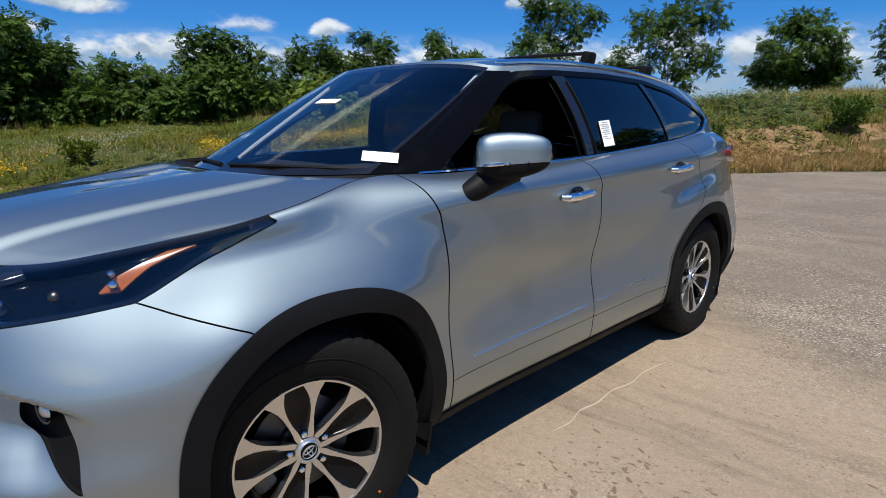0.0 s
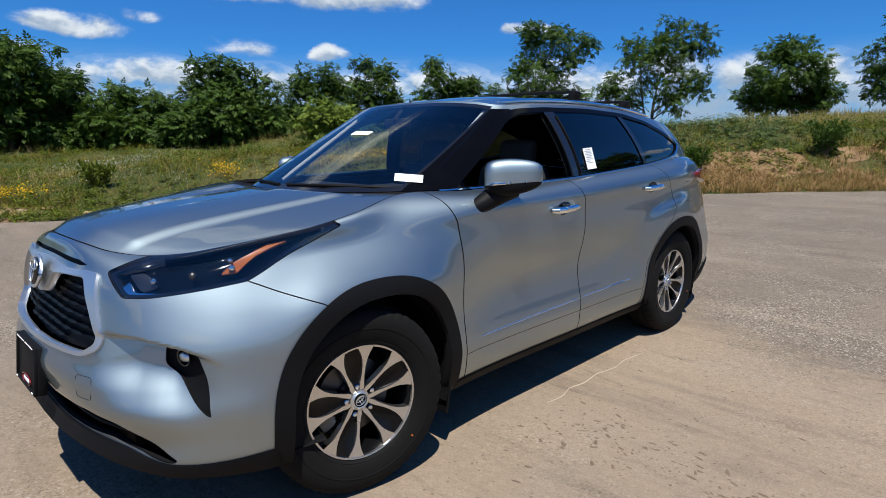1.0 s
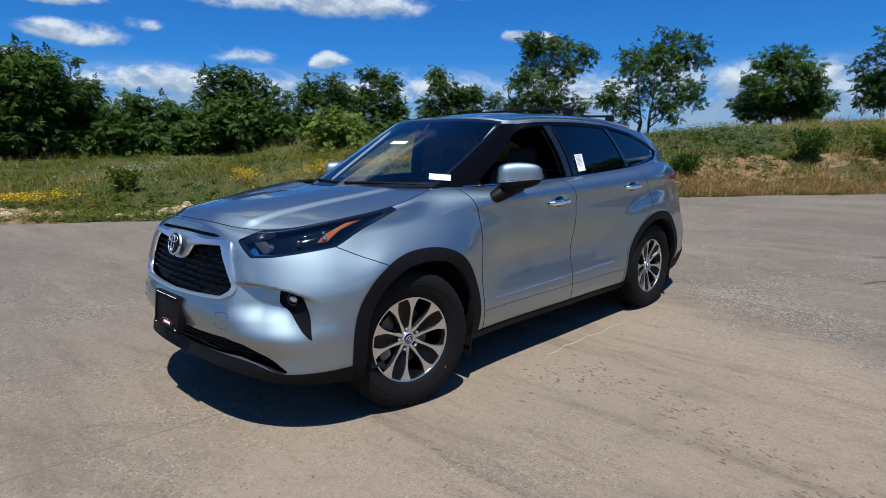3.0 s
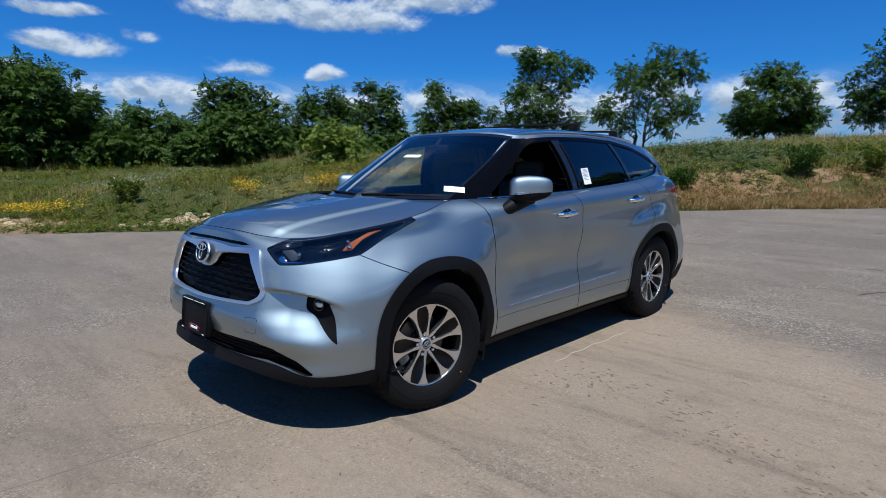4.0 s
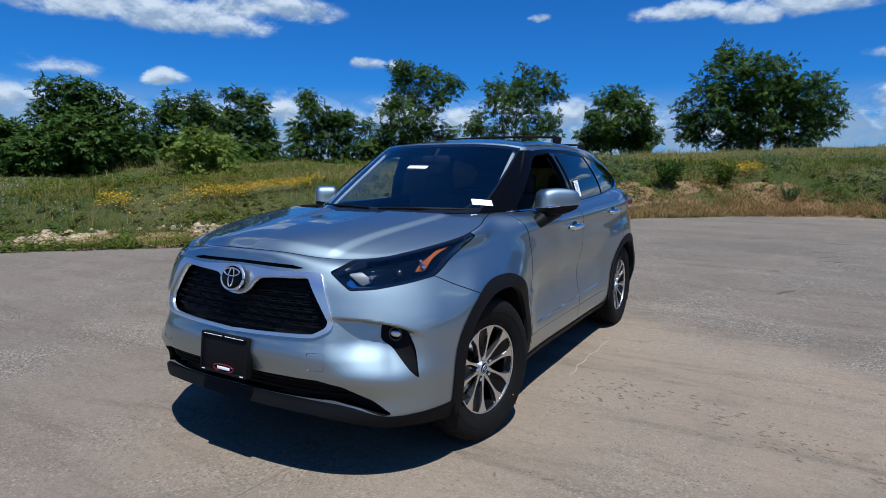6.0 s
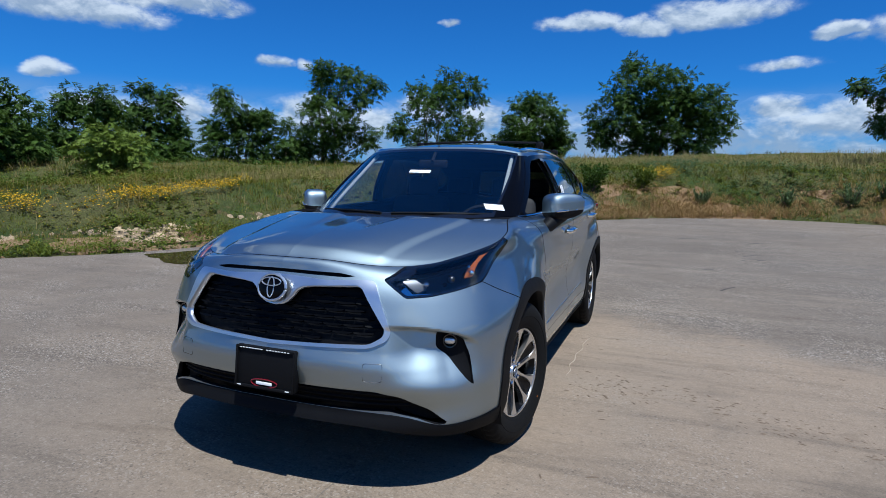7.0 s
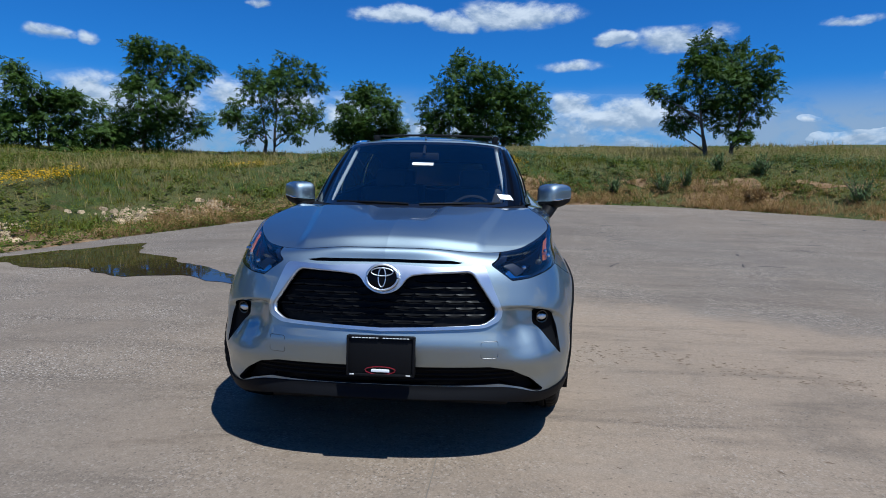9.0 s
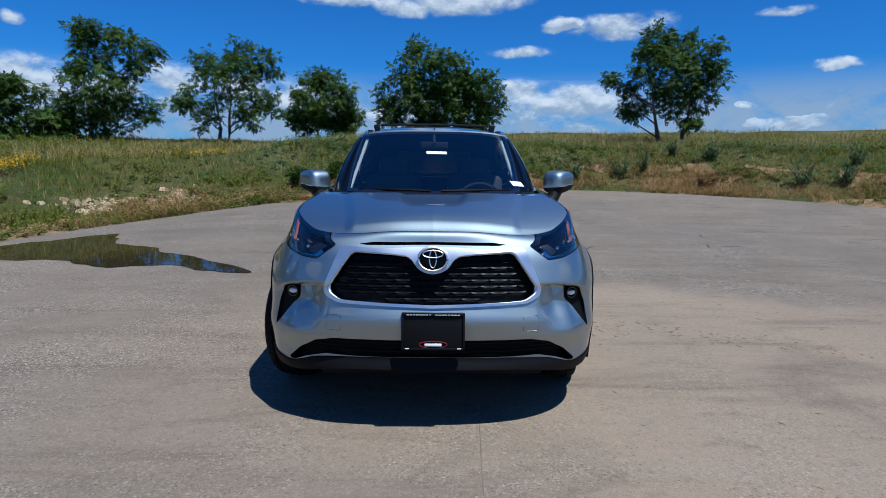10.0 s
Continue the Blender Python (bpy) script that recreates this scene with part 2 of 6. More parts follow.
    c = t.mix(1.0, c, t.n("CombineColor", {0: mot, 1: mot, 2: mot}).outputs[0], "MULTIPLY")
    speck = t.math("MULTIPLY_ADD", grit, 1.1, 0.45)
    c = t.mix(0.8, c, t.n("CombineColor", {0: speck, 1: speck, 2: speck}).outputs[0], "MULTIPLY")
    h = t.math("ADD", t.math("MULTIPLY", grit, 0.5), t.math("ADD", t.math("MULTIPLY", fine, 1.0), t.math("MULTIPLY", tone, t.math("MULTIPLY", show, 0.7))))
    finish(t, t.n("BsdfPrincipled", {"Base Color": c, "Roughness": 0.92, "Specular IOR Level": 0.2, "Normal": bump(t, h, 0.28, 0.008)}).outputs[0])
    return m


def soil():
    """Earth grown over with short green and dry growth, in patches of several sizes."""
    m, t = material("grassy_soil")
    co = t.n("TexCoord").outputs["Object"]
    a, b, c0 = t.noise(co, 0.4, 6, 0.6), t.noise(co, 2.6, 6, 0.7), t.noise(co, 22, 5, 0.75)
    c = t.mix(t.grey(a, 0.40, 0.62), (0.052, 0.078, 0.020, 1), (0.115, 0.115, 0.042, 1))
    c = t.mix(t.grey(b, 0.50, 0.70), c, (0.135, 0.098, 0.045, 1))
    c = t.mix(t.grey(b, 0.42, 0.30), c, (0.036, 0.062, 0.016, 1))
    tone = t.math("MULTIPLY_ADD", c0, 2.2, -0.15)
    c = t.mix(1.0, c, t.n("CombineColor", {0: tone, 1: tone, 2: tone}).outputs[0], "MULTIPLY")
    finish(t, t.n("BsdfPrincipled", {"Base Color": c, "Roughness": 0.95, "Specular IOR Level": 0.1, "Normal": bump(t, c0, 1.0, 0.08)}).outputs[0])
    return m


def leafy(name, a, b, rough=0.55, through_col=None, dry=None):
    """Leaves or blades: two tones by island and by place, and some light coming through."""
    m, t = material(name)
    co = t.n("TexCoord").outputs["Object"]
    g = t.n("NewGeometry").outputs["Random Per Island"]
    patch = t.noise(co, 0.5, 4)
    f = t.math("ADD", t.math("MULTIPLY", g, 0.55), t.math("MULTIPLY_ADD", patch, 1.2, -0.35), clamp=True)
    c = t.mix(f, (*a, 1), (*b, 1))
    if dry:
        # withered growth in drifts, and darker lush spots between
        c = t.mix(t.math("MULTIPLY", t.grey(t.math("ADD", t.noise(co, 0.9, 5, 0.65, 0.4), t.math("MULTIPLY_ADD", g, 0.22, -0.11)), 0.50, 0.62), 0.85), c, (*dry, 1))
        c = t.mix(t.math("MULTIPLY", t.grey(t.noise(co, 1.7, 4, 0.6), 0.46, 0.34), 0.6), c, (a[0] * 0.7, a[1] * 0.85, a[2] * 0.8, 1))
    p = t.n("BsdfPrincipled", {"Base Color": c, "Roughness": rough, "Specular IOR Level": 0.18})
    tr = t.n("BsdfTranslucent", {0: t.mix(0.5, c, (*(through_col or b), 1))})
    finish(t, t.n("MixShader", {0: 0.28, 1: p.outputs[0], 2: tr.outputs[0]}).outputs[0])
    return m


ASPHALT, SOIL = asphalt(), soil()
LEAF = leafy("tree_leaves", (0.021, 0.052, 0.006), (0.078, 0.130, 0.018))
LEAF_PALE = leafy("bush_leaves", (0.095, 0.150, 0.018), (0.190, 0.240, 0.035))
BARK = simple("bark", (0.10, 0.08, 0.06), 0.9, spots=0.5, scale=3, grain=0.6)
GRASS = leafy("green_grass", (0.080, 0.104, 0.008), (0.188, 0.180, 0.020), 0.7, None, (0.215, 0.145, 0.042))
WEED = leafy("weed_leaves", (0.050, 0.086, 0.007), (0.132, 0.156, 0.016), 0.6)
DRY = leafy("dry_grass", (0.225, 0.118, 0.042), (0.370, 0.258, 0.110), 0.8)
STRAW = leafy("straw_grass", (0.255, 0.200, 0.070), (0.370, 0.295, 0.120), 0.8)
SAGE = leafy("grey_green_leaves", (0.060, 0.104, 0.034), (0.130, 0.178, 0.074), 0.7)
YELLOW = leafy("yellow_petals", (0.560, 0.325, 0.008), (0.640, 0.410, 0.014), 0.7)
WHITE = leafy("white_petals", (0.300, 0.310, 0.250), (0.420, 0.420, 0.360), 0.7)
SAND = simple("pale_rubble", (0.37, 0.27, 0.160), 0.95, spots=0.6, scale=4, grain=0.6, pieces=0.45)

# ---- shaping tools ----
def empty(name, m=None):
    ob = new(name)
    if m is not None:
        ob.matrix_world = m
    return ob


def mesh_object(name, verts, faces, mat, parent=None, label="", normals=None, smooth=True, mat_index=None):
    me = bpy.data.meshes.new(name)
    me.from_pydata([tuple(v) for v in verts], [], [tuple(f) for f in faces])
    for x in mat if isinstance(mat, (list, tuple)) else [mat]:
        me.materials.append(x)
    if smooth:
        me.polygons.foreach_set("use_smooth", [True] * len(me.polygons))
    if mat_index is not None:
        me.polygons.foreach_set("material_index", mat_index)
    me.update()
    if normals is not None:
        me.normals_split_custom_set_from_vertices([tuple(n) for n in normals])
    ob = new(name, me)
    if parent is not None:
        ob.parent = parent
    if label:
        tagged(ob, label)
    return ob


def part(name, bm, mat, parent=None, label="", smooth=True):
    """Links a bmesh as one mesh object under a thing or a part."""
    me = bpy.data.meshes.new(name)
    bm.normal_update()
    bm.to_mesh(me)
    bm.free()
    me.materials.append(mat)
    if smooth:
        me.polygons.foreach_set("use_smooth", [True] * len(me.polygons))
        me.set_sharp_from_angle(angle=radians(38))
    ob = new(name, me)
    if parent is not None:
        ob.parent = parent
    if label:
        tagged(ob, label)
    return ob


def box(bm, at, size, bevel=0.0, m=None, segs=2):
    """A bevelled box with its centre at at."""
    r = bmesh.ops.create_cube(bm, size=1.0)["verts"]
    bmesh.ops.scale(bm, vec=size, verts=r)
    if bevel:
        es = {e for v in r for e in v.link_edges}
        out = bmesh.ops.bevel(bm, geom=list(es), offset=bevel, segments=segs, profile=0.5, affect="EDGES")
        r = list({v for f in out["faces"] for v in f.verts} | {v for v in r if v.is_valid})
    mm = Matrix.Translation(at) @ (m or Matrix())
    bmesh.ops.transform(bm, matrix=mm, verts=r)
    return r


def tube(bm, pts, radius, sides=8, closed=False):
    """A round bar along points; radius may be a list."""
    pts = [Vector(p) for p in pts]
    n = len(pts)
    rad = radius if isinstance(radius, (list, tuple)) else [radius] * n
    rings = []
    ref = Vector((0, 0, 1))
    for i, p in enumerate(pts):
        a, b = pts[(i - 1) % n] if closed or i else p, pts[(i + 1) % n] if closed or i < n - 1 else p
        d = (b - a).normalized()
        side = d.cross(ref)
        if side.length < 1e-3:
            side = d.cross(Vector((1, 0, 0)))
        side.normalize()
        up = side.cross(d)
        rings.append([bm.verts.new(p + (side * math.cos(k * math.tau / sides) + up * math.sin(k * math.tau / sides)) * rad[i]) for k in range(sides)])
    for i in range(n if closed else n - 1):
        a, b = rings[i], rings[(i + 1) % n]
        for k in range(sides):
            bm.faces.new((a[k], a[(k + 1) % sides], b[(k + 1) % sides], b[k]))
    if not closed:
        bm.faces.new(rings[0][::-1])
        bm.faces.new(rings[-1])


def lathe(bm, profile, sides=64, axis="X"):
    """Turns a profile of (along, radius) about the x axis."""
    rings = []
    for a, r in profile:
        rings.append([bm.verts.new((a, r * math.cos(k * math.tau / sides), r * math.sin(k * math.tau / sides))) for k in range(sides)])
    for a, b in zip(rings, rings[1:]):
        for k in range(sides):
            bm.faces.new((a[k], a[(k + 1) % sides], b[(k + 1) % sides], b[k]))
    return rings


def ease(a, b, x):
    t = np.clip((np.asarray(x, float) - a) / (b - a), 0, 1)
    return t * t * (3 - 2 * t)


def spline(ts, ps, t):
    """Smooth curve through ps (n, k) at parameters ts."""
    ts, ps = np.asarray(ts, float), np.asarray(ps, float)
    if ps.ndim == 1:
        ps = ps[:, None]
    m = np.empty_like(ps)
    h = np.diff(ts)[:, None]
    d = np.diff(ps, axis=0) / h
    m[1:-1] = (d[:-1] * h[1:] + d[1:] * h[:-1]) / (h[:-1] + h[1:])
    m[0], m[-1] = d[0], d[-1]
    t = np.asarray(t, float)
    i = np.clip(np.searchsorted(ts, t, side="right") - 1, 0, len(ts) - 2)
    hh = h[i]
    u = ((t - ts[i]) / hh[:, 0])[:, None]
    return (ps[i] * (1 + 2 * u) * (1 - u) ** 2 + hh * m[i] * u * (1 - u) ** 2 + ps[i + 1] * u * u * (3 - 2 * u) + hh * m[i + 1] * u * u * (u - 1))


class Sheet:
    """A surface with smooth normals and grid marks A that can be cut along any line."""

    def __init__(self, V, N, F, A):
        self.V, self.N, self.F, self.A = V, N, F, A

    @classmethod
    def grid(cls, P, u=None):
        a, b = np.gradient(P, axis=0), np.gradient(P, axis=1)
        N = np.cross(a, b)
        N /= np.maximum(np.linalg.norm(N, axis=2, keepdims=True), 1e-9)
        m, n = P.shape[:2]
        idx = np.arange(m * n).reshape(m, n)
        F = np.stack([idx[:-1, :-1], idx[1:, :-1], idx[1:, 1:], idx[:-1, 1:]], -1).reshape(-1, 4)
        u = np.linspace(0, 1, m) if u is None else u
        A = np.stack(np.meshgrid(u, np.linspace(0, 1, n), indexing="ij"), -1).reshape(-1, 2)
        return cls(P.reshape(-1, 3), N.reshape(-1, 3), [tuple(f) for f in F.tolist()], A)

    def tidy(self):
        used = sorted({i for f in self.F for i in f})
        back = {o: k for k, o in enumerate(used)}
        return Sheet(self.V[used], self.N[used], [tuple(back[i] for i in f) for f in self.F], self.A[used])

    def cut(self, value):
        """Splits along value(self) == 0 into (where negative, where positive)."""
        if not self.F:
            return self, self
        val = value(self)
        val = np.where(np.abs(val) < 1e-6, 1e-6, val)
        V, new_v, cache = np.hstack([self.V, self.N, self.A]), [], {}
        neg, pos = [], []
        sign = (val > 0).tolist()
        base = len(V)

        def cross(i, j):
            key = (i, j) if i < j else (j, i)
            if key not in cache:
                k = val[i] / (val[i] - val[j])
                cache[key] = base + len(new_v)
                new_v.append(V[i] + k * (V[j] - V[i]))
            return cache[key]

        for f in self.F:
            s = [sign[i] for i in f]
            if all(s):
                pos.append(f)
            elif not any(s):
                neg.append(f)
            else:
                a, b = [], []
                for k, i in enumerate(f):
                    j = f[(k + 1) % len(f)]
                    (b if s[k] else a).append(i)
                    if s[k] != s[(k + 1) % len(f)]:
                        c = cross(i, j)
                        a.append(c)
                        b.append(c)
                if len(a) > 2:
                    neg.append(tuple(a))
                if len(b) > 2:
                    pos.append(tuple(b))
        W = np.vstack([V, np.array(new_v)]) if new_v else V
        return (Sheet(W[:, :3], W[:, 3:6], neg, W[:, 6:]).tidy(), Sheet(W[:, :3], W[:, 3:6], pos, W[:, 6:]).tidy())

    def gap(self, value, wide=0.0022):
        """Splits with a real gap between the two pieces."""
        return self.cut(lambda s: value(s) + wide)[0], self.cut(lambda s: value(s) - wide)[1]

    def mirror(self):
        k = np.array([-1.0, 1, 1])
        return Sheet(self.V * k, self.N * k, [f[::-1] for f in self.F], self.A)

    def join(self, other):
        n = len(self.V)
        return Sheet(np.vstack([self.V, other.V]), np.vstack([self.N, other.N]), self.F + [tuple(i + n for i in f) for f in other.F], np.vstack([self.A, other.A]))

    def moved(self, d):
        return Sheet(self.V + self.N * d, self.N, self.F, self.A)

    def both(self):
        return self.join(self.mirror())

    def rim(self):
        """Boundary edges, as the faces run."""
        seen = set()
        for f in self.F:
            for k, i in enumerate(f):
                seen.add((i, f[(k + 1) % len(f)]))
        return [(i, j) for i, j in seen if (j, i) not in seen]

    def object(self, name, mat, parent=None, label="", edge=0.0, inner=None, inner_depth=0.02, keep_mid=False):
        """Makes the mesh. edge: depth of a flange turned inwards round the border, near black on painted panels for the
        shade in the gaps; inner: a material for a lining behind.
        """
        V, N, F = self.V, self.N / np.maximum(np.linalg.norm(self.N, axis=1, keepdims=True), 1e-9), list(self.F)
        mats, index = [mat] + [SEAM] * (mat is PAINT), [0] * len(F)
        vs, ns = [V], [N]
        n = len(V)
        if edge:
            rim = [(i, j) for i, j in self.rim() if not (abs(V[i][0]) < 1e-4 and abs(V[j][0]) < 1e-4)]
            ids = sorted({i for e in rim for i in e})
            outn = {i: np.zeros(3) for i in ids}
            for i, j in rim:
                o = np.cross(V[j] - V[i], N[i])
                for k in (i, j):
                    outn[k] = outn[k] + o
            top = {o: n + k for k, o in enumerate(ids)}
            low = {o: n + len(ids) + k for k, o in enumerate(ids)}
            on = np.array([outn[i] / max(np.linalg.norm(outn[i]), 1e-12) for i in ids])
            soft = N[ids] + on
            soft /= np.maximum(np.linalg.norm(soft, axis=1, keepdims=True), 1e-9)
            vs += [V[ids] + on * 0.0, V[ids] - N[ids] * edge + on * min(0.0015, edge * 0.1)]
            ns += [soft, on]
            for i, j in rim:
                F.append((j, i, low[i], low[j]))
                index.append(len(mats) - 1)
            n += 2 * len(ids)
        if inner is not None:
            mats.append(inner)
            vs.append(V - N * inner_depth)
            ns.append(-N)
            F += [tuple(i + n for i in f[::-1]) for f in self.F]
            index += [len(mats) - 1] * len(self.F)
        return mesh_object(name, np.vstack(vs), F, mats, parent, label, np.vstack(ns), True, index)


def inside(poly, u, v):
    """Signed distance, negative inside, from a closed polygon of (u, v), round corners by spacing of its points."""
    poly = np.asarray(poly, float)
    a, b = poly, np.roll(poly, -1, axis=0)
    best = np.full(np.shape(u), 1e9)
    odd = np.zeros(np.shape(u), bool)
    for (x0, y0), (x1, y1) in zip(a, b):
        dx, dy = x1 - x0, y1 - y0
        k = np.clip(((u - x0) * dx + (v - y0) * dy) / (dx * dx + dy * dy + 1e-12), 0, 1)
        best = np.minimum(best, np.hypot(u - x0 - k * dx, v - y0 - k * dy))
        if y0 != y1:
            odd ^= ((y0 > v) != (y1 > v)) & (u < dx * (v - y0) / dy + x0)
    return np.where(odd, -best, best)


def rounded(poly, r=0.02, n=5):
    """A polygon with its corners rounded."""
    out, poly = [], [np.array(p, float) for p in poly]
    for i, p in enumerate(poly):
        a, b = poly[i - 1], poly[(i + 1) % len(poly)]
        da, db = a - p, b - p
        la, lb = np.linalg.norm(da), np.linalg.norm(db)
        k = min(r, la * 0.45, lb * 0.45)
        q0, q1 = p + da / la * k, p + db / lb * k
        for s in np.linspace(0, 1, n):
            out.append((1 - s) ** 2 * q0 + 2 * s * (1 - s) * p + s * s * q1)
    return np.array(out)

# ---- ground ----
# the border of the paved lot: left bank, the bank behind, then away to the open side
EDGE = spline(range(17), [(-16, -8), (-12.5, -2.5), (-10.7, 0.2), (-9.4, 2.2), (-8.0, 3.9), (-7.05, 5.4), (-6.5, 7.4), (-5.5, 9.2), (-4.2, 10.3), (-2.2, 10.8),
                          (-0.4, 12.2), (1.8, 13.6), (4.4, 14.1), (7.2, 13.2), (9.8, 11.4), (12.6, 8.2), (17, 3)], np.linspace(0, 16, 161))
LOT = np.vstack([EDGE, [(40, -14), (40, -60), (-45, -60), (-45, -18)]])
rng = np.random.default_rng(5)


def bumps(x, y, f, seed=0.0):
    return (np.sin(f * x + 1.3 * np.sin(f * 0.7 * y + seed) + seed) + np.sin(f * 1.13 * y + 1.7 * np.sin(f * 0.61 * x + seed * 2.0))) * 0.5


def lot_z(x, y):
    """The paving: level round the car, and rising a little towards the back."""
    k = ease(-8, -2.5, x)
    return 0.040 * np.maximum(0, y - 1.5) * ease(1.5, 5, y) * k


def beyond(x, y):
    """Distance outside the paving (negative on it)."""
    return inside(LOT, x, y)


def land_z(x, y, d=None):
    d = beyond(x, y) if d is None else d
    high = ease(2, 11, y + 0.12 * x)
    far = np.hypot(x, y + 3)
    bank = (0.36 + 0.94 * high) * ease(-0.2, 4.6, d) + 0.78 * (1 - high) * ease(4, 16, d) + (1.15 + 0.30 * ease(-4, 7, x)) * high * ease(4, 26, d) - 0.42 * np.exp(-((x + 17.5) ** 2 + (y - 10) ** 2) / 9.0) * ease(2, 6, d)
    roll = 0.10 * bumps(x, y, 0.9) * ease(0.5, 4, d) + 0.05 * bumps(x, y, 2.7, 2.0) * ease(0.2, 1.5, d)
    hump = 0.55 * np.exp(-((x + 13.5) ** 2 + (y - 6.0) ** 2) / 9.0)
    return lot_z(x, np.minimum(y, 16)) + bank + roll + hump * ease(0.5, 3, d) - 0.03 * ease(0.25, -0.15, d) - 1.2 * ease(70, 500, far)


def ground_sheet():
    """One sheet of earth out to the horizon, finer near the lot."""
    t = np.linspace(-1, 1, 190)
    ax = np.sign(t) * (np.abs(t) * 30 + np.abs(t) ** 7 * 1400)
    X, Y = np.meshgrid(ax, ax + 8, indexing="ij")
    P = np.stack([X, Y, land_z(X.ravel(), Y.ravel()).reshape(X.shape)], -1)
    ob = Sheet.grid(P).object("ground", SOIL)
    tagged(ob, "rough grassy earth bank rising round the paved lot", "ground", kind="structure")


def paving():
    """Dusty asphalt with a slightly ragged border, laid over the earth."""
    ax, ay = np.linspace(-45, 40, 220), np.concatenate([np.linspace(-60, -8, 30), np.linspace(-7.6, 15, 130)])
    X, Y = np.meshgrid(ax, ay, indexing="ij")
    P = np.stack([X, Y, lot_z(X, Y)], -1)
    sheet, _ = Sheet.grid(P).cut(lambda q: inside(LOT, q.V[:, 0], q.V[:, 1]) + 0.09 * bumps(q.V[:, 0], q.V[:, 1], 3.1) + 0.05 * bumps(q.V[:, 0], q.V[:, 1], 9.0))
    ob = sheet.object("pavement", ASPHALT, edge=0.05)
    tagged(ob, "worn grey asphalt lot dusted with tan sand", "pavement", kind="structure")


def puddle():
    m, t = material("puddle_water")
    co = t.n("TexCoord").outputs["Object"]
    p = t.n("BsdfPrincipled", {"Base Color": (0.030, 0.022, 0.011, 1), "Roughness": 0.02, "IOR": 1.33, "Specular IOR Level": 0.6,
                               "Normal": bump(t, t.noise(co, 3.0, 3), 0.05, 0.02)})
    finish(t, p.outputs[0])
    ring = spline(range(14), [(-6.9, 4.6), (-6.55, 5.1), (-6.0, 5.75), (-5.3, 6.05), (-4.85, 5.15), (-4.2, 4.75), (-3.55, 4.2), (-2.9, 3.75), (-2.2, 3.15), (-3.3, 3.45),
                              (-4.1, 3.42), (-4.9, 3.8), (-5.8, 4.0), (-6.9, 4.6)], np.linspace(0, 13, 80))
    X, Y = np.meshgrid(np.linspace(-7.5, -1.8, 150), np.linspace(2.6, 6.6, 110), indexing="ij")
    P = np.stack([X, Y, X * 0 + 0.006], -1)
    s, _ = Sheet.grid(P).cut(lambda q: inside(ring, q.V[:, 0], q.V[:, 1]) + 0.07 * bumps(q.V[:, 0], q.V[:, 1], 5) + 0.03 * bumps(q.V[:, 0], q.V[:, 1], 13))
    s.V[:, 2] = lot_z(s.V[:, 0], s.V[:, 1]) + 0.006
    ob = s.object("water", m)
    tagged(ob, "shallow muddy puddle on the asphalt beside the bank", "puddle", kind="structure")


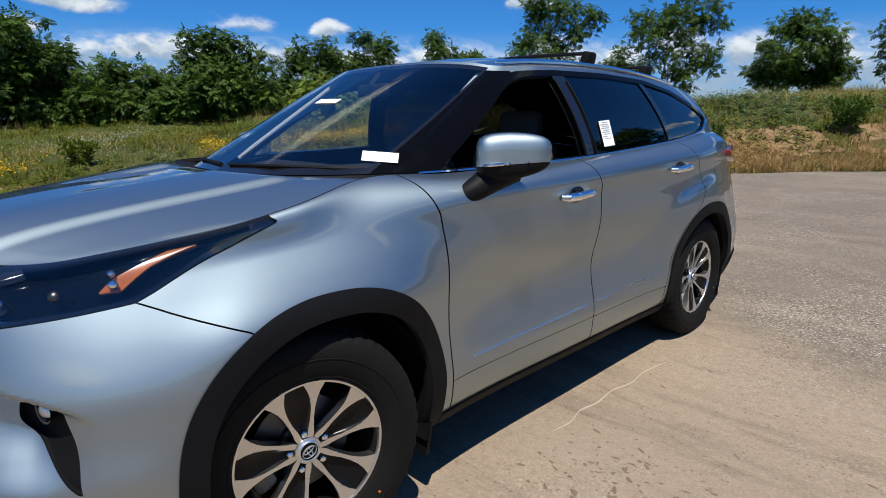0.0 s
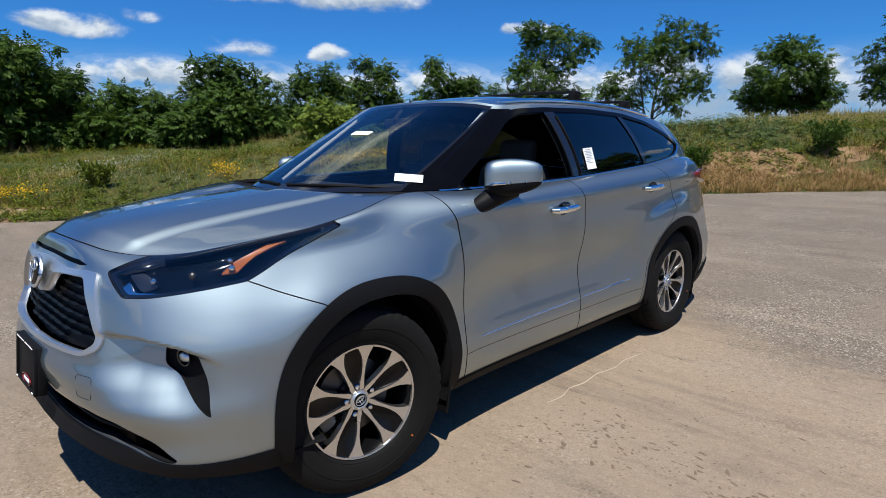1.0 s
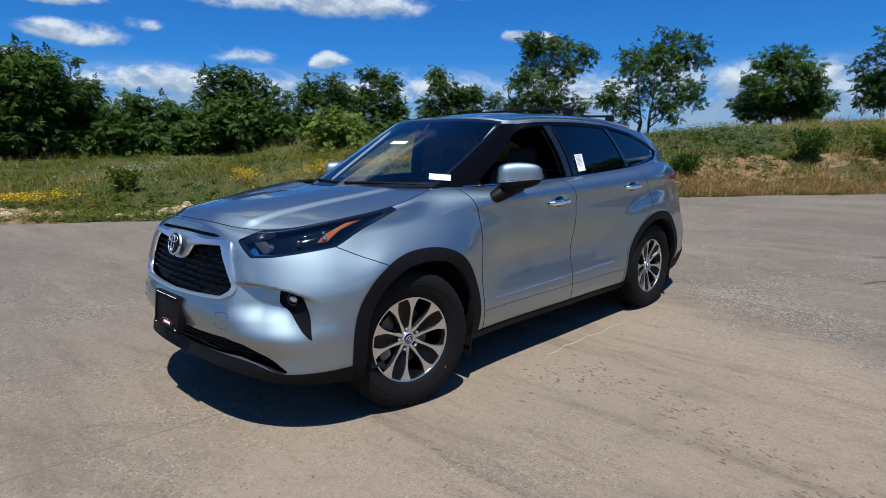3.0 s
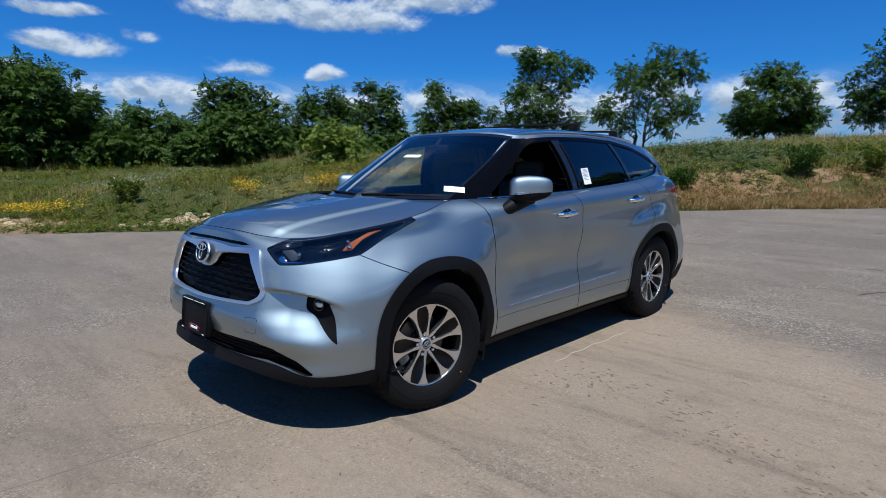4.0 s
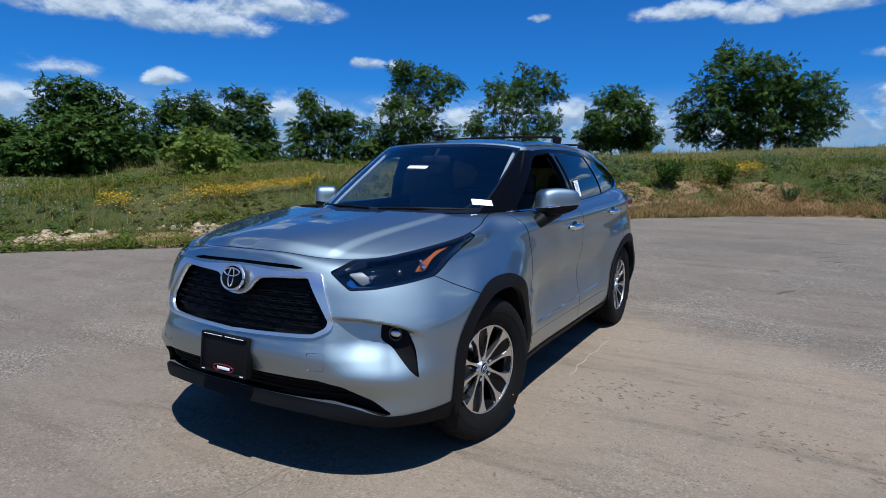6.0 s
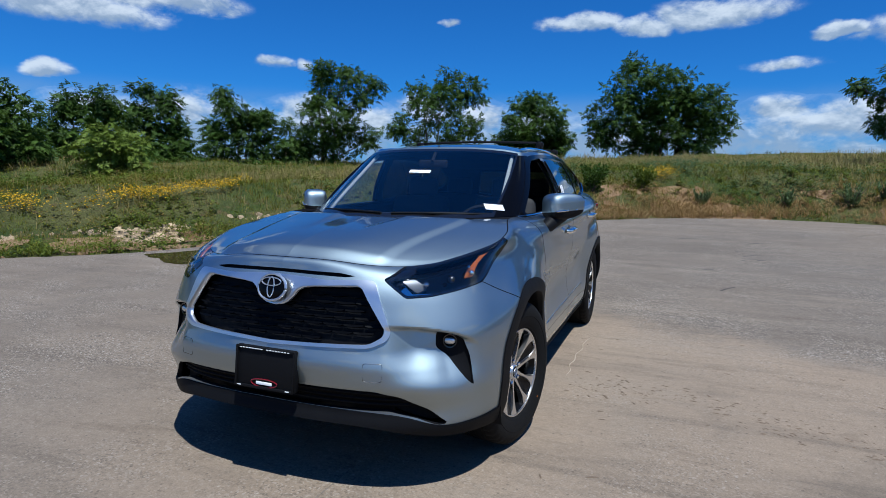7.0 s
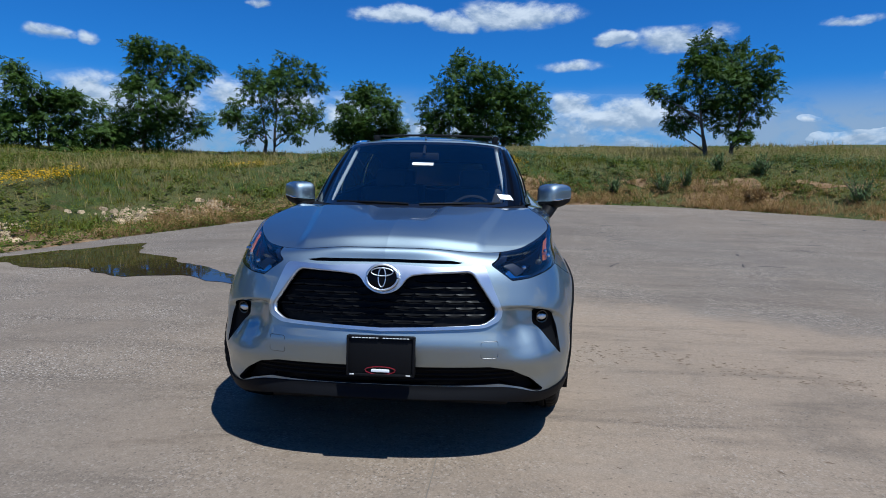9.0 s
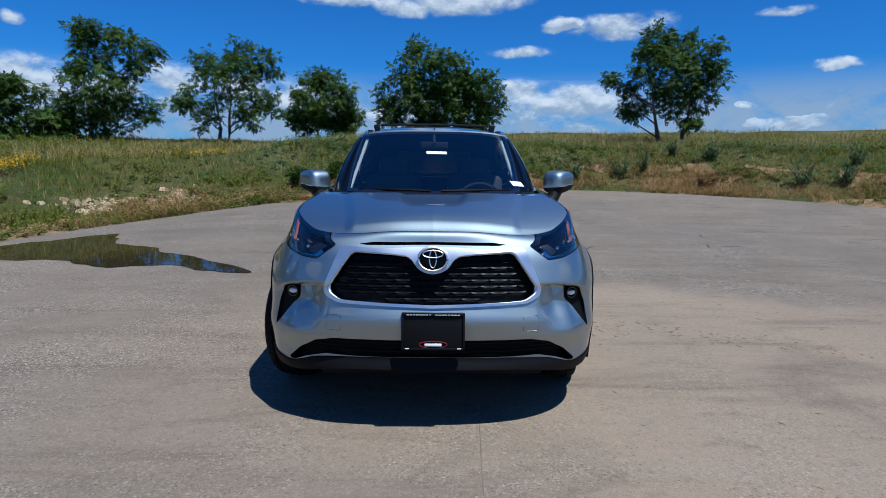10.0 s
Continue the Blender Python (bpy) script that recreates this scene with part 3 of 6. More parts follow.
def marks():
    """Crumbs of dried mud beside the car, a pale scratched line, a filled joint and short cracks in the paving."""
    V, F = [], []
    trail = spline(range(5), [(.95, 1.02), (1.58, 1.12), (2.13, .86), (2.45, .70), (3.1, .45)], rng.uniform(0.5, 4, 190))
    trail = np.vstack([trail + rng.normal(0, .09, trail.shape), np.column_stack([rng.normal(1.35, .2, 60), rng.normal(1.0, .10, 60)]), np.column_stack([rng.uniform(.9, 5, 160), rng.uniform(-1.5, 3, 160)])])
    for x, y in trail:
        if x < 1.0:
            continue
        r, st, a0, i = rng.uniform(.003, .011), rng.uniform(1, 3.5), rng.uniform(-1.2, .6), len(V)
        c, s = math.cos(a0), math.sin(a0)
        for k in range(6):
            a = k * math.tau / 6
            dx, dy = r * st * math.cos(a) * rng.uniform(.6, 1.1), r * math.sin(a) * rng.uniform(.6, 1.1)
            V.append((x + dx * c - dy * s, y + dx * s + dy * c, lot_z(x, y) + .0005))
        V.append((x, y, lot_z(x, y) + r * .45))
        F += [(i + k, i + (k + 1) % 6, i + 6) for k in range(6)]
    ob = mesh_object("mud_crumbs", V, F, simple("dried_mud", (.135, .095, .062), .95, spots=.4), smooth=False)
    tagged(ob, "brown crumbs of dried mud scattered on the asphalt", "mud", kind="stuff")

    def ribbon(name, pts, wide, mat, label, lift=.004):
        p = spline(range(len(pts)), pts, np.linspace(0, len(pts) - 1, 24 * len(pts)))
        t = np.gradient(p, axis=0)
        n = np.column_stack([-t[:, 1], t[:, 0]]) / np.linalg.norm(t, axis=1)[:, None]
        w2 = wide * (0.55 + 0.45 * np.abs(bumps(p[:, 0] * 9, p[:, 1] * 9, 1.0)))[:, None] * (np.minimum(1, np.linspace(0, 8, len(p))) * np.minimum(1, np.linspace(8, 0, len(p))))[:, None]
        a, b = p + n * w2, p - n * w2
        rows = [np.column_stack([q, lot_z(q[:, 0], q[:, 1]) + h]) for q, h in ((a, .001), (p, lift), (b, .001))]
        P = np.stack(rows, 1)
        ob = Sheet.grid(P).object(name, mat)
        if (ob.data.polygons[0].normal.z < 0):
            ob.data.flip_normals()
        tagged(ob, label, "mark", kind="structure")

    ribbon("dust_ridge", [(.985, 1.15), (.995, 1.30), (.968, 1.42), (.985, 1.55), (.972, 1.72), (1.0, 1.88), (.985, 2.05), (1.02, 2.27)], .0055, simple("pale_dust", (.31, .245, .175), .95), "thin pale ridge of dust beside the car", .007)
    tar = simple("old_joint", (.150, .124, .098), .9, spots=.4)
    ribbon("joint", [(.26, -.6), (.25, -.9), (.225, -1.4), (.21, -2.2), (.17, -3.6)], .0035, tar, "filled joint in the asphalt", .003)
    crack = simple('open_crack', (.045, .038, .031), .95, spots=.4)
    for k in range(44):
        x, y, a = rng.uniform(.8, 9.5), rng.uniform(4.2, 12), rng.normal(.15, .5)
        ln = rng.uniform(.12, .38)
        ribbon("crack", [(x, y), (x + ln * .5 * math.cos(a), y + ln * .5 * math.sin(a) + .03), (x + ln * math.cos(a), y + ln * math.sin(a))], rng.uniform(.014, .034), crack, "short dark crack in the asphalt", .003)


ground_sheet()
paving()
puddle()
marks()


# ---- plants ----
def blades(name, mat, at, height, width, lean, per=3, label="", category="grass", bend=0.35):
    """Tufts of tapering blades, at (n, 2) places, joined."""
    n = len(at) * per
    at = np.repeat(at, per, axis=0) + rng.normal(0, 0.035, (n, 2))
    z = land_z(at[:, 0], at[:, 1]) - 0.02
    h = np.repeat(height, per) * rng.uniform(0.55, 1.15, n)
    a = rng.uniform(0, math.tau, n)
    out = np.stack([np.cos(a), np.sin(a)], 1)
    wide = width * (0.55 + 0.05 * np.hypot(at[:, 0] - 1, at[:, 1] + 3))
    side = np.stack([-out[:, 1], out[:, 0]], 1) * (wide * rng.uniform(0.6, 1.3, n))[:, None]
    tilt = (lean * rng.uniform(0.1, 1.0, n) * h)[:, None]
    rows = []
    for f, wd in ((0.0, 1.0), (0.5, 0.75), (1.0, 0.0)):
        c = at + out * tilt * f ** (1 + bend)
        zz = z + h * f
        if wd:
            rows += [np.column_stack([c - side * wd, zz]), np.column_stack([c + side * wd, zz])]
        else:
            rows.append(np.column_stack([c, zz]))
    V = np.stack(rows, 1).reshape(-1, 3)
    k = np.arange(n)[:, None] * 5
    quads = k + np.array([[0, 1, 3, 2]])
    tris = k + np.array([[2, 3, 4]])
    ob = mesh_object(name, V, quads.tolist() + tris.tolist(), mat, None, smooth=False)
    tagged(ob, label, category, kind="stuff")
    return ob


def scatter(n, d0, d1, box4, power=1.0):
    """Random places in a strip between d0 and d1 metres outside the paving."""
    x0, y0, x1, y1 = box4
    pts = np.column_stack([rng.uniform(x0, x1, n * 6), rng.uniform(y0, y1, n * 6)])
    d = beyond(pts[:, 0], pts[:, 1])
    keep = (d > d0) & (d < d1) & (rng.uniform(0, 1, len(d)) < (1 - (np.clip(d, d0, d1) - d0) / (d1 - d0)) ** power + 0.04)
    return pts[keep][:n]


FIELD = (-30, -5, 18, 33)


def patchy(p, f, seed, lo, hi):
    return (bumps(p[:, 0], p[:, 1], f, seed) + 0.5 * bumps(p[:, 0], p[:, 1], f * 2.7, seed + 1)) * 0.5 + 0.5 > rng.uniform(lo, hi, len(p))


def stony(p, d):
    """Where pale stone and sand lie along the foot of the left bank."""
    return (p[:, 0] < -2) & (p[:, 1] < 11.5) & (d > .85) & (d < 2.0) & (bumps(p[:, 0], p[:, 1], 1.4, 3.0) > -.12)


def forbs(name, mat, at, height, leaf, label, per=16, spread=.5):
    """Leafy herbs: small pointed leaves all the way up a few thin stems, joined."""
    n = len(at) * per
    k = np.repeat(np.arange(len(at)), per)
    h, z = height[k], land_z(at[:, 0], at[:, 1])[k] - .01
    f = rng.uniform(.08, 1.0, n)
    stem = rng.integers(0, 4, n)
    a0 = (k * 2.4 + stem * 1.6)
    out = spread * h * (.15 + .75 * f)
    c = np.column_stack([at[k, 0] + np.cos(a0) * out * (.3 + .2 * stem) + rng.normal(0, .02, n), at[k, 1] + np.sin(a0) * out * (.3 + .2 * stem) + rng.normal(0, .02, n), z + h * f])
    a = rng.uniform(0, math.tau, n)
    d = np.column_stack([np.cos(a), np.sin(a), rng.uniform(-.35, .8, n)])
    side = np.column_stack([-np.sin(a), np.cos(a), rng.normal(0, .3, n)])
    s = (leaf * rng.uniform(.55, 1.35, n) * (1.15 - .5 * f))[:, None]
    V = np.stack([c, c + d * s * .45 + side * s * .24, c + d * s - np.array([0, 0, .15]) * s, c + d * s * .45 - side * s * .24], 1).reshape(-1, 3)
    i = np.arange(n)[:, None] * 4
    ob = mesh_object(name, V, (i + np.array([[0, 1, 2]])).tolist() + (i + np.array([[0, 2, 3]])).tolist(), mat, smooth=False)
    tagged(ob, label, "weeds", kind="stuff")


def bare_earth():
    """Patches of dry tan soil along the foot of the banks, between the plants."""
    m, t = material("dry_soil")
    co = t.n("TexCoord").outputs["Object"]
    a, b = t.noise(co, 1.6, 6, .65), t.noise(co, 30, 4, .7)
    c = t.mix(t.grey(a, .35, .65), (.175, .104, .054, 1), (.270, .178, .100, 1))
    tone = t.math("MULTIPLY_ADD", b, 1.2, .4)
    c = t.mix(1.0, c, t.n("CombineColor", {0: tone, 1: tone, 2: tone}).outputs[0], "MULTIPLY")
    finish(t, t.n("BsdfPrincipled", {"Base Color": c, "Roughness": .95, "Specular IOR Level": .1, "Normal": bump(t, b, .9, .03)}).outputs[0])
    X, Y = np.meshgrid(np.linspace(-13, 16, 260), np.linspace(-2, 19, 200), indexing="ij")
    P = np.stack([X, Y, land_z(X.ravel(), Y.ravel()).reshape(X.shape) + .014], -1)
    q = Sheet.grid(P)
    d = beyond(q.V[:, 0], q.V[:, 1])
    x, y = q.V[:, 0], q.V[:, 1]
    reach = np.where(x < -3, 1.5, 2.4)
    value = np.maximum(np.abs(d - reach * .5) - reach * .5, .12 - .8 * bumps(x, y, 1.3, 5.0) - .5 * bumps(x, y, 3.7, 1.0) - .3 * bumps(x, y, 8.1, 2.0))
    bare, _ = q.cut(lambda s2: value)
    tagged(bare.object("bare_earth", m), "patches of dry tan soil at the foot of the bank", "soil", kind="structure")


def grasses():
    p = scatter(52000, 0.0, 24, FIELD, 1.2)
    d = beyond(p[:, 0], p[:, 1])
    # little green on the stony strip at the left, and at the dry foot of the bank behind
    p = p[~(stony(p, d) & (rng.uniform(0, 1, len(p)) < .93)) & ~((p[:, 0] > -5.5) & (p[:, 1] > 8.5) & (d < 1.6) & (rng.uniform(0, 1, len(p)) < .7))]
    hh = 0.05 + 0.20 * np.clip(0.5 + 0.8 * bumps(p[:, 0], p[:, 1], 1.6, 2.0), 0, 1) * rng.uniform(.5, 1, len(p))
    blades("green_grass", GRASS, p, hh, 0.0048, 1.4, 4, "long green meadow grass on the earth bank")
    p = scatter(12000, 2.2, 26, FIELD, 0.5)
    p = p[patchy(p, 0.5, 4.0, 0.3, 1.0)]
    blades("straw_grass", STRAW, p, rng.uniform(0.20, 0.40, len(p)), 0.0038, 0.8, 4, "tall straw-coloured seeding grass among the green")
    p = scatter(20000, 0.0, 2.0, (-7, 5, 18, 20), 0.6)
    p = p[patchy(p, 0.9, 1.0, 0.35, 0.95)]
    blades("dry_grass", DRY, p, rng.uniform(0.06, 0.26, len(p)), 0.0045, 1.7, 6, "dry reddish-brown grass along the edge of the lot")
    p = scatter(8000, -0.1, 1.0, FIELD, 0.5)
    p = p[patchy(p, 1.3, 7.0, 0.15, 0.8)]
    p = p[~(stony(p, beyond(p[:, 0], p[:, 1])) & (rng.uniform(0, 1, len(p)) < .6)) & ~((p[:, 0] > -1.5) & (rng.uniform(0, 1, len(p)) < .6))]
    p = np.vstack([p[:3600], scatter(1500, -.05, .8, (-15, -6, -4, 11), .3)])
    forbs("verge_weeds", WEED, p, rng.uniform(.06, .20, len(p)) * np.where(p[:, 0] < -4, 1.5, 1), .070, "low green weeds creeping over the lot's edge", 14, 1.1)
    # herbs of the meadow, each kind in its own drifts
    p = scatter(9500, 0.9, 18, FIELD, 0.9)
    p = p[patchy(p, 1.1, 9.0, 0.30, 0.95) & ~((p[:, 0] > -3) & (beyond(p[:, 0], p[:, 1]) < 1.3) & (rng.uniform(0, 1, len(p)) < .6))]
    forbs("broad_weeds", WEED, p, rng.uniform(.14, .42, len(p)), .085, "broad-leaved green weeds in the meadow", 20)
    p = scatter(7000, 0.7, 14, FIELD, 0.9)
    p = p[patchy(p, 0.8, 3.0, 0.40, 1.0)]
    forbs("olive_weeds", GRASS, p, rng.uniform(.12, .40, len(p)), .060, "olive and withered herbs in the meadow", 20)
    p = scatter(5200, 0.1, 2.8, (-7, 6, 18, 20), 0.5)
    p = p[patchy(p, 1.2, 6.0, 0.25, 1.0)]
    forbs("rusty_weeds", DRY, p, rng.uniform(.10, .34, len(p)), .055, "rust-brown withered herbs at the foot of the bank", 20, .8)
    p = scatter(11000, 5.0, 17, (-12, 10, 22, 32), 0.4)
    blades("crest_grass", STRAW, p, rng.uniform(0.18, 0.46, len(p)), 0.0045, 0.8, 4, "straw-coloured seeding grass on the crest of the bank")
    # grey-green growth half-way up the bank behind
    p = scatter(5200, 1.8, 8, (-6, 9, 18, 24), 0.4)
    p = p[patchy(p, 0.7, 11.0, 0.3, 0.95)]
    forbs("meadow_herbs", SAGE, p, rng.uniform(.14, .36, len(p)), .075, "grey-green herbs half-way up the bank", 18)


def flowers(name, mat, spots, n, size, high, label):
    """Flat flower heads on their stems, in drifts (x, y, length, width, turn)."""
    V, F, at = [], [], []
    for x, y, a, b, turn in spots:
        k = int(n * a * b)
        q = rng.normal(0, 0.5, (k, 2)) * (a, b)
        c, s = math.cos(turn), math.sin(turn)
        at.append(np.column_stack([x + q[:, 0] * c - q[:, 1] * s, y + q[:, 0] * s + q[:, 1] * c]))
    at = np.vstack(at)
    at = at[beyond(at[:, 0], at[:, 1]) > 0.3]
    z = land_z(at[:, 0], at[:, 1]) + rng.uniform(*high, len(at))
    for (x, y), zz in zip(at, z):
        i = len(V)
        r = size * rng.uniform(0.6, 1.4)
        tilt = rng.normal(0, 0.35, 2)
        for k in range(6):
            a = k * math.tau / 6
            dx, dy = r * math.cos(a), r * math.sin(a)
            V.append((x + dx, y + dy, zz + dx * tilt[0] + dy * tilt[1] + rng.uniform(-.2, .2) * r))
        V.append((x, y, zz + 0.25 * r))
        F += [(i + k, i + (k + 1) % 6, i + 6) for k in range(6)]
    tagged(mesh_object(name, V, F, mat, smooth=False), label, "flowers", kind="stuff")


def rubble():
    """Pale broken stone and sand along the foot of the left bank."""
    t = rng.uniform(0.09, 0.47, 5200)
    e = EDGE[(t * 160).astype(int)]
    d = np.abs(rng.normal(1.35, 0.22, len(t)))
    side = np.roll(EDGE, -1, axis=0) - np.roll(EDGE, 1, axis=0)
    side = side[(t * 160).astype(int)]
    out = np.column_stack([-side[:, 1], side[:, 0]]) / np.linalg.norm(side, axis=1)[:, None]
    p = e + out * d[:, None] + rng.normal(0, 0.12, (len(t), 2))
    p = p[(bumps(p[:, 0], p[:, 1], 1.4, 3.0) > -0.2) & (beyond(p[:, 0], p[:, 1]) > 0.2)]
    z = land_z(p[:, 0], p[:, 1])
    V, F = [], []
    for (x, y), zz in zip(p, z):
        r = 0.010 + 0.085 * rng.uniform() ** 6
        i = len(V)
        for k in range(5):
            a = k * math.tau / 5 + rng.uniform(0, 0.8)
            V.append((x + r * 1.4 * math.cos(a), y + r * 1.4 * math.sin(a), zz - 0.03))
            V.append((x + r * math.cos(a) * rng.uniform(.6, 1), y + r * math.sin(a) * rng.uniform(.6, 1), zz + .022 + .5 * min(r, .09) * rng.uniform(.4, 1.0)))
        F += [(i + 2 * k, i + (2 * k + 2) % 10, i + (2 * k + 3) % 10, i + 2 * k + 1) for k in range(5)] + [tuple(i + 2 * k + 1 for k in range(5))]
    tagged(mesh_object("rubble", V, F, SAND, smooth=False), "pale sand and broken stone along the grassy edge", "rubble", kind="stuff")


bare_earth()
grasses()
rubble()
flowers("yellow_flowers", YELLOW, [(-12.55, .75, 1.0, .4, 1.3), (-10.9, 5.1, .5, .35, .6), (-9.8, 7.6, 1.9, .28, 1.5), (-9.6, 9.4, 1.1, .22, 1.4), (1.3, 16.6, .6, .4, 0), (-7.5, 16, 1.2, .5, 0)], 2300, .015, (.18, .36),
        "bright yellow flowers in drifts on the bank")
flowers("white_flowers", WHITE, [(-13.4, 2.8, 1.3, 1.0, .4), (-12.3, 3.0, .9, .8, 0), (-11.3, 4.0, .6, .6, 0), (-15, 4.4, 1.4, 1.2, 0)], 260, .012, (.22, .42), "white umbel flowers among the weeds")


def bush(x, y, wide, high, mat, label, n=1500, leaf=.075):
    wide, high = wide * .85, high * .8
    z0 = float(land_z(np.array([x]), np.array([y]))[0]) - .03
    ob = empty("bush", pose(x, y, z0))
    tagged(ob, label, "bush", group="bushes on the bank")
    bm = bmesh.new()
    blobs = []
    for k in range(11):
        a, r = rng.uniform(0, math.tau), rng.uniform(.1, .5) * wide
        tip = Vector((r * math.cos(a), r * math.sin(a), high * rng.uniform(.55, 1.0)))
        tube(bm, [(0, 0, 0), tip * .5 + Vector((0, 0, .08 * high)), tip], [.012, .008, .003], 4)
        for f in (.45, .7, 1.0):
            blobs.append((np.array(tip) * f, np.array([.16, .16, .20]) * high * (.6 + .5 * f)))
    part("stems", bm, BARK, ob)
    V, F = crown_leaves(blobs, n, leaf, -.8) if mat is not SAGE else spears(wide, high)
    V[:, 2] = np.maximum(V[:, 2], 0)
    mesh_object("leaves", V, F, mat, ob, smooth=False)


def spears(wide, high):
    """Long upright leaves up a dozen stems that fan out."""
    V, F = [], []
    for k in range(15):
        a, r = rng.uniform(0, math.tau), rng.uniform(.05, .42) * wide
        foot, tip = np.array([.3 * r * math.cos(a), .3 * r * math.sin(a), 0]), np.array([r * math.cos(a), r * math.sin(a), high * rng.uniform(.5, 1.15)])
        for f in np.linspace(.08, 1, 26):
            o, b = foot + (tip - foot) * f, rng.uniform(0, math.tau)
            d = np.array([math.cos(b) * .6, math.sin(b) * .6, rng.uniform(.4, 1.0)])
            sd = np.array([-math.sin(b), math.cos(b), 0])
            ln, i = rng.uniform(.11, .19) * (1.2 - .6 * f), len(V)
            V += [o, o + d * ln * .45 + sd * ln * .14, o + d * ln, o + d * ln * .45 - sd * ln * .14]
            F += [(i, i + 1, i + 2), (i, i + 2, i + 3)]
    return np.array(V), F


def crown_leaves(blobs, count, size, droop=0.3):
    """Folded leaf sprays scattered through blobs (centre, radius), thicker towards their outsides."""
    vol = np.array([r[0] * r[1] * r[2] for _, r in blobs]) ** 0.75
    pick = rng.choice(len(blobs), count, p=vol / vol.sum())
    c = np.array([b[0] for b in blobs])[pick]
    r = np.array([b[1] for b in blobs])[pick]
    d = rng.normal(0, 1, (count, 3))
    d /= np.linalg.norm(d, axis=1, keepdims=True)
    q = c + d * r * (rng.uniform(0.25, 1.08, count) ** 0.6)[:, None]
    a = d + rng.normal(0, 0.6, (count, 3)) + np.array([0, 0, -droop])
    a /= np.linalg.norm(a, axis=1, keepdims=True)
    b = np.cross(a, rng.normal(0, 1, (count, 3)))
    b /= np.maximum(np.linalg.norm(b, axis=1, keepdims=True), 1e-6)
    up = np.cross(a, b)
    s = size * rng.uniform(0.6, 1.4, count)[:, None]
    V = np.stack([q, q + a * s * 0.5 + b * s * 0.28 + up * s * 0.08, q + a * s, q + a * s * 0.5 - b * s * 0.28 + up * s * 0.08], 1).reshape(-1, 3)
    k = np.arange(count)[:, None] * 4
    F = (k + np.array([[0, 1, 2]])).tolist() + (k + np.array([[0, 2, 3]])).tolist()
    return V, F


for x, y, wide, high, kind in ((-.55, 14.6, .9, .85, 0), (.75, 15.5, 1.0, .75, 2), (6.05, 15.2, 1.2, .9, 1), (6.8, 15.3, .9, .8, 1), (8.1, 16.2, 1.0, .7, 1), (9.0, 15.3, 1.0, .75, 1), (10.4, 12.7, 1.3, .95, 1), (11.3, 12.2, .9, .6, 1),
                              (12.1, 13.0, 1.0, .8, 1), (-2.6, 12.2, .8, .6, 0), (2.4, 15.0, .8, .5, 1), (4.6, 15.3, .9, .5, 1), (-3.6, 11.8, .7, .55, 0), (-12.4, 2.8, .9, .6, 2), (8.2, 13.7, .9, .45, 3)):
    bush(x, y, wide, high, (LEAF, SAGE, WEED, DRY)[kind],
         ("dark green leafy bush on the grassy bank", "grey-green spiky bush on the grassy bank", "bright green weedy bush on the grassy bank", "dry brown bush at the edge of the lot")[kind])


TREE_SEED = 11


def sprays(clumps, count, size):
    """Feathered leaves: five drooping leaflets along a short stalk, thickest on the outside of each clump (centre, radius)."""
    vol = np.array([r ** 2 for _, r in clumps])
    pick = rng.choice(len(clumps), count, p=vol / vol.sum())
    c = np.array([b[0] for b in clumps])[pick]
    r = np.array([b[1] for b in clumps])[pick][:, None]
    d = rng.normal(0, 1, (count, 3))
    d[:, 2] = d[:, 2] * .9 + .25
    d /= np.linalg.norm(d, axis=1, keepdims=True)
    q = c + d * r * np.array([1, 1, .78]) * (rng.uniform(0.1, 1.0, count) ** 0.5)[:, None]
    # stalks point outwards and hang; the blades face up and out
    a = d * np.array([1, 1, .6]) + rng.normal(0, 0.35, (count, 3)) + np.array([0, 0, -0.35])
    a /= np.linalg.norm(a, axis=1, keepdims=True)
    n0 = d * .8 + np.array([0, 0, .75]) + rng.normal(0, 0.30, (count, 3))
    b = np.cross(n0, a)
    b /= np.maximum(np.linalg.norm(b, axis=1, keepdims=True), 1e-6)
    up = np.cross(a, b)
    s = size * rng.uniform(0.65, 1.35, count)[:, None]
    rows = []
    for f, turn in ((.15, 1.0), (.25, -1.0), (.6, .8), (.7, -.8), (.95, 0.0)):
        o = q + a * s * f - up * s * .18 * f * f
        e = a * (.55 + .4 * (turn == 0)) + b * turn * .85 - up * .30
        side = np.cross(up, e)
        rows += [o, o + e * s * .32 + side * s * .24 + up * s * .04, o + e * s * .82, o + e * s * .32 - side * s * .24 + up * s * .04]
    V = np.stack(rows, 1).reshape(-1, 3)
    k = np.arange(count * 5)[:, None] * 4
    return V, (k + np.array([[0, 1, 2]])).tolist() + (k + np.array([[0, 2, 3]])).tolist()


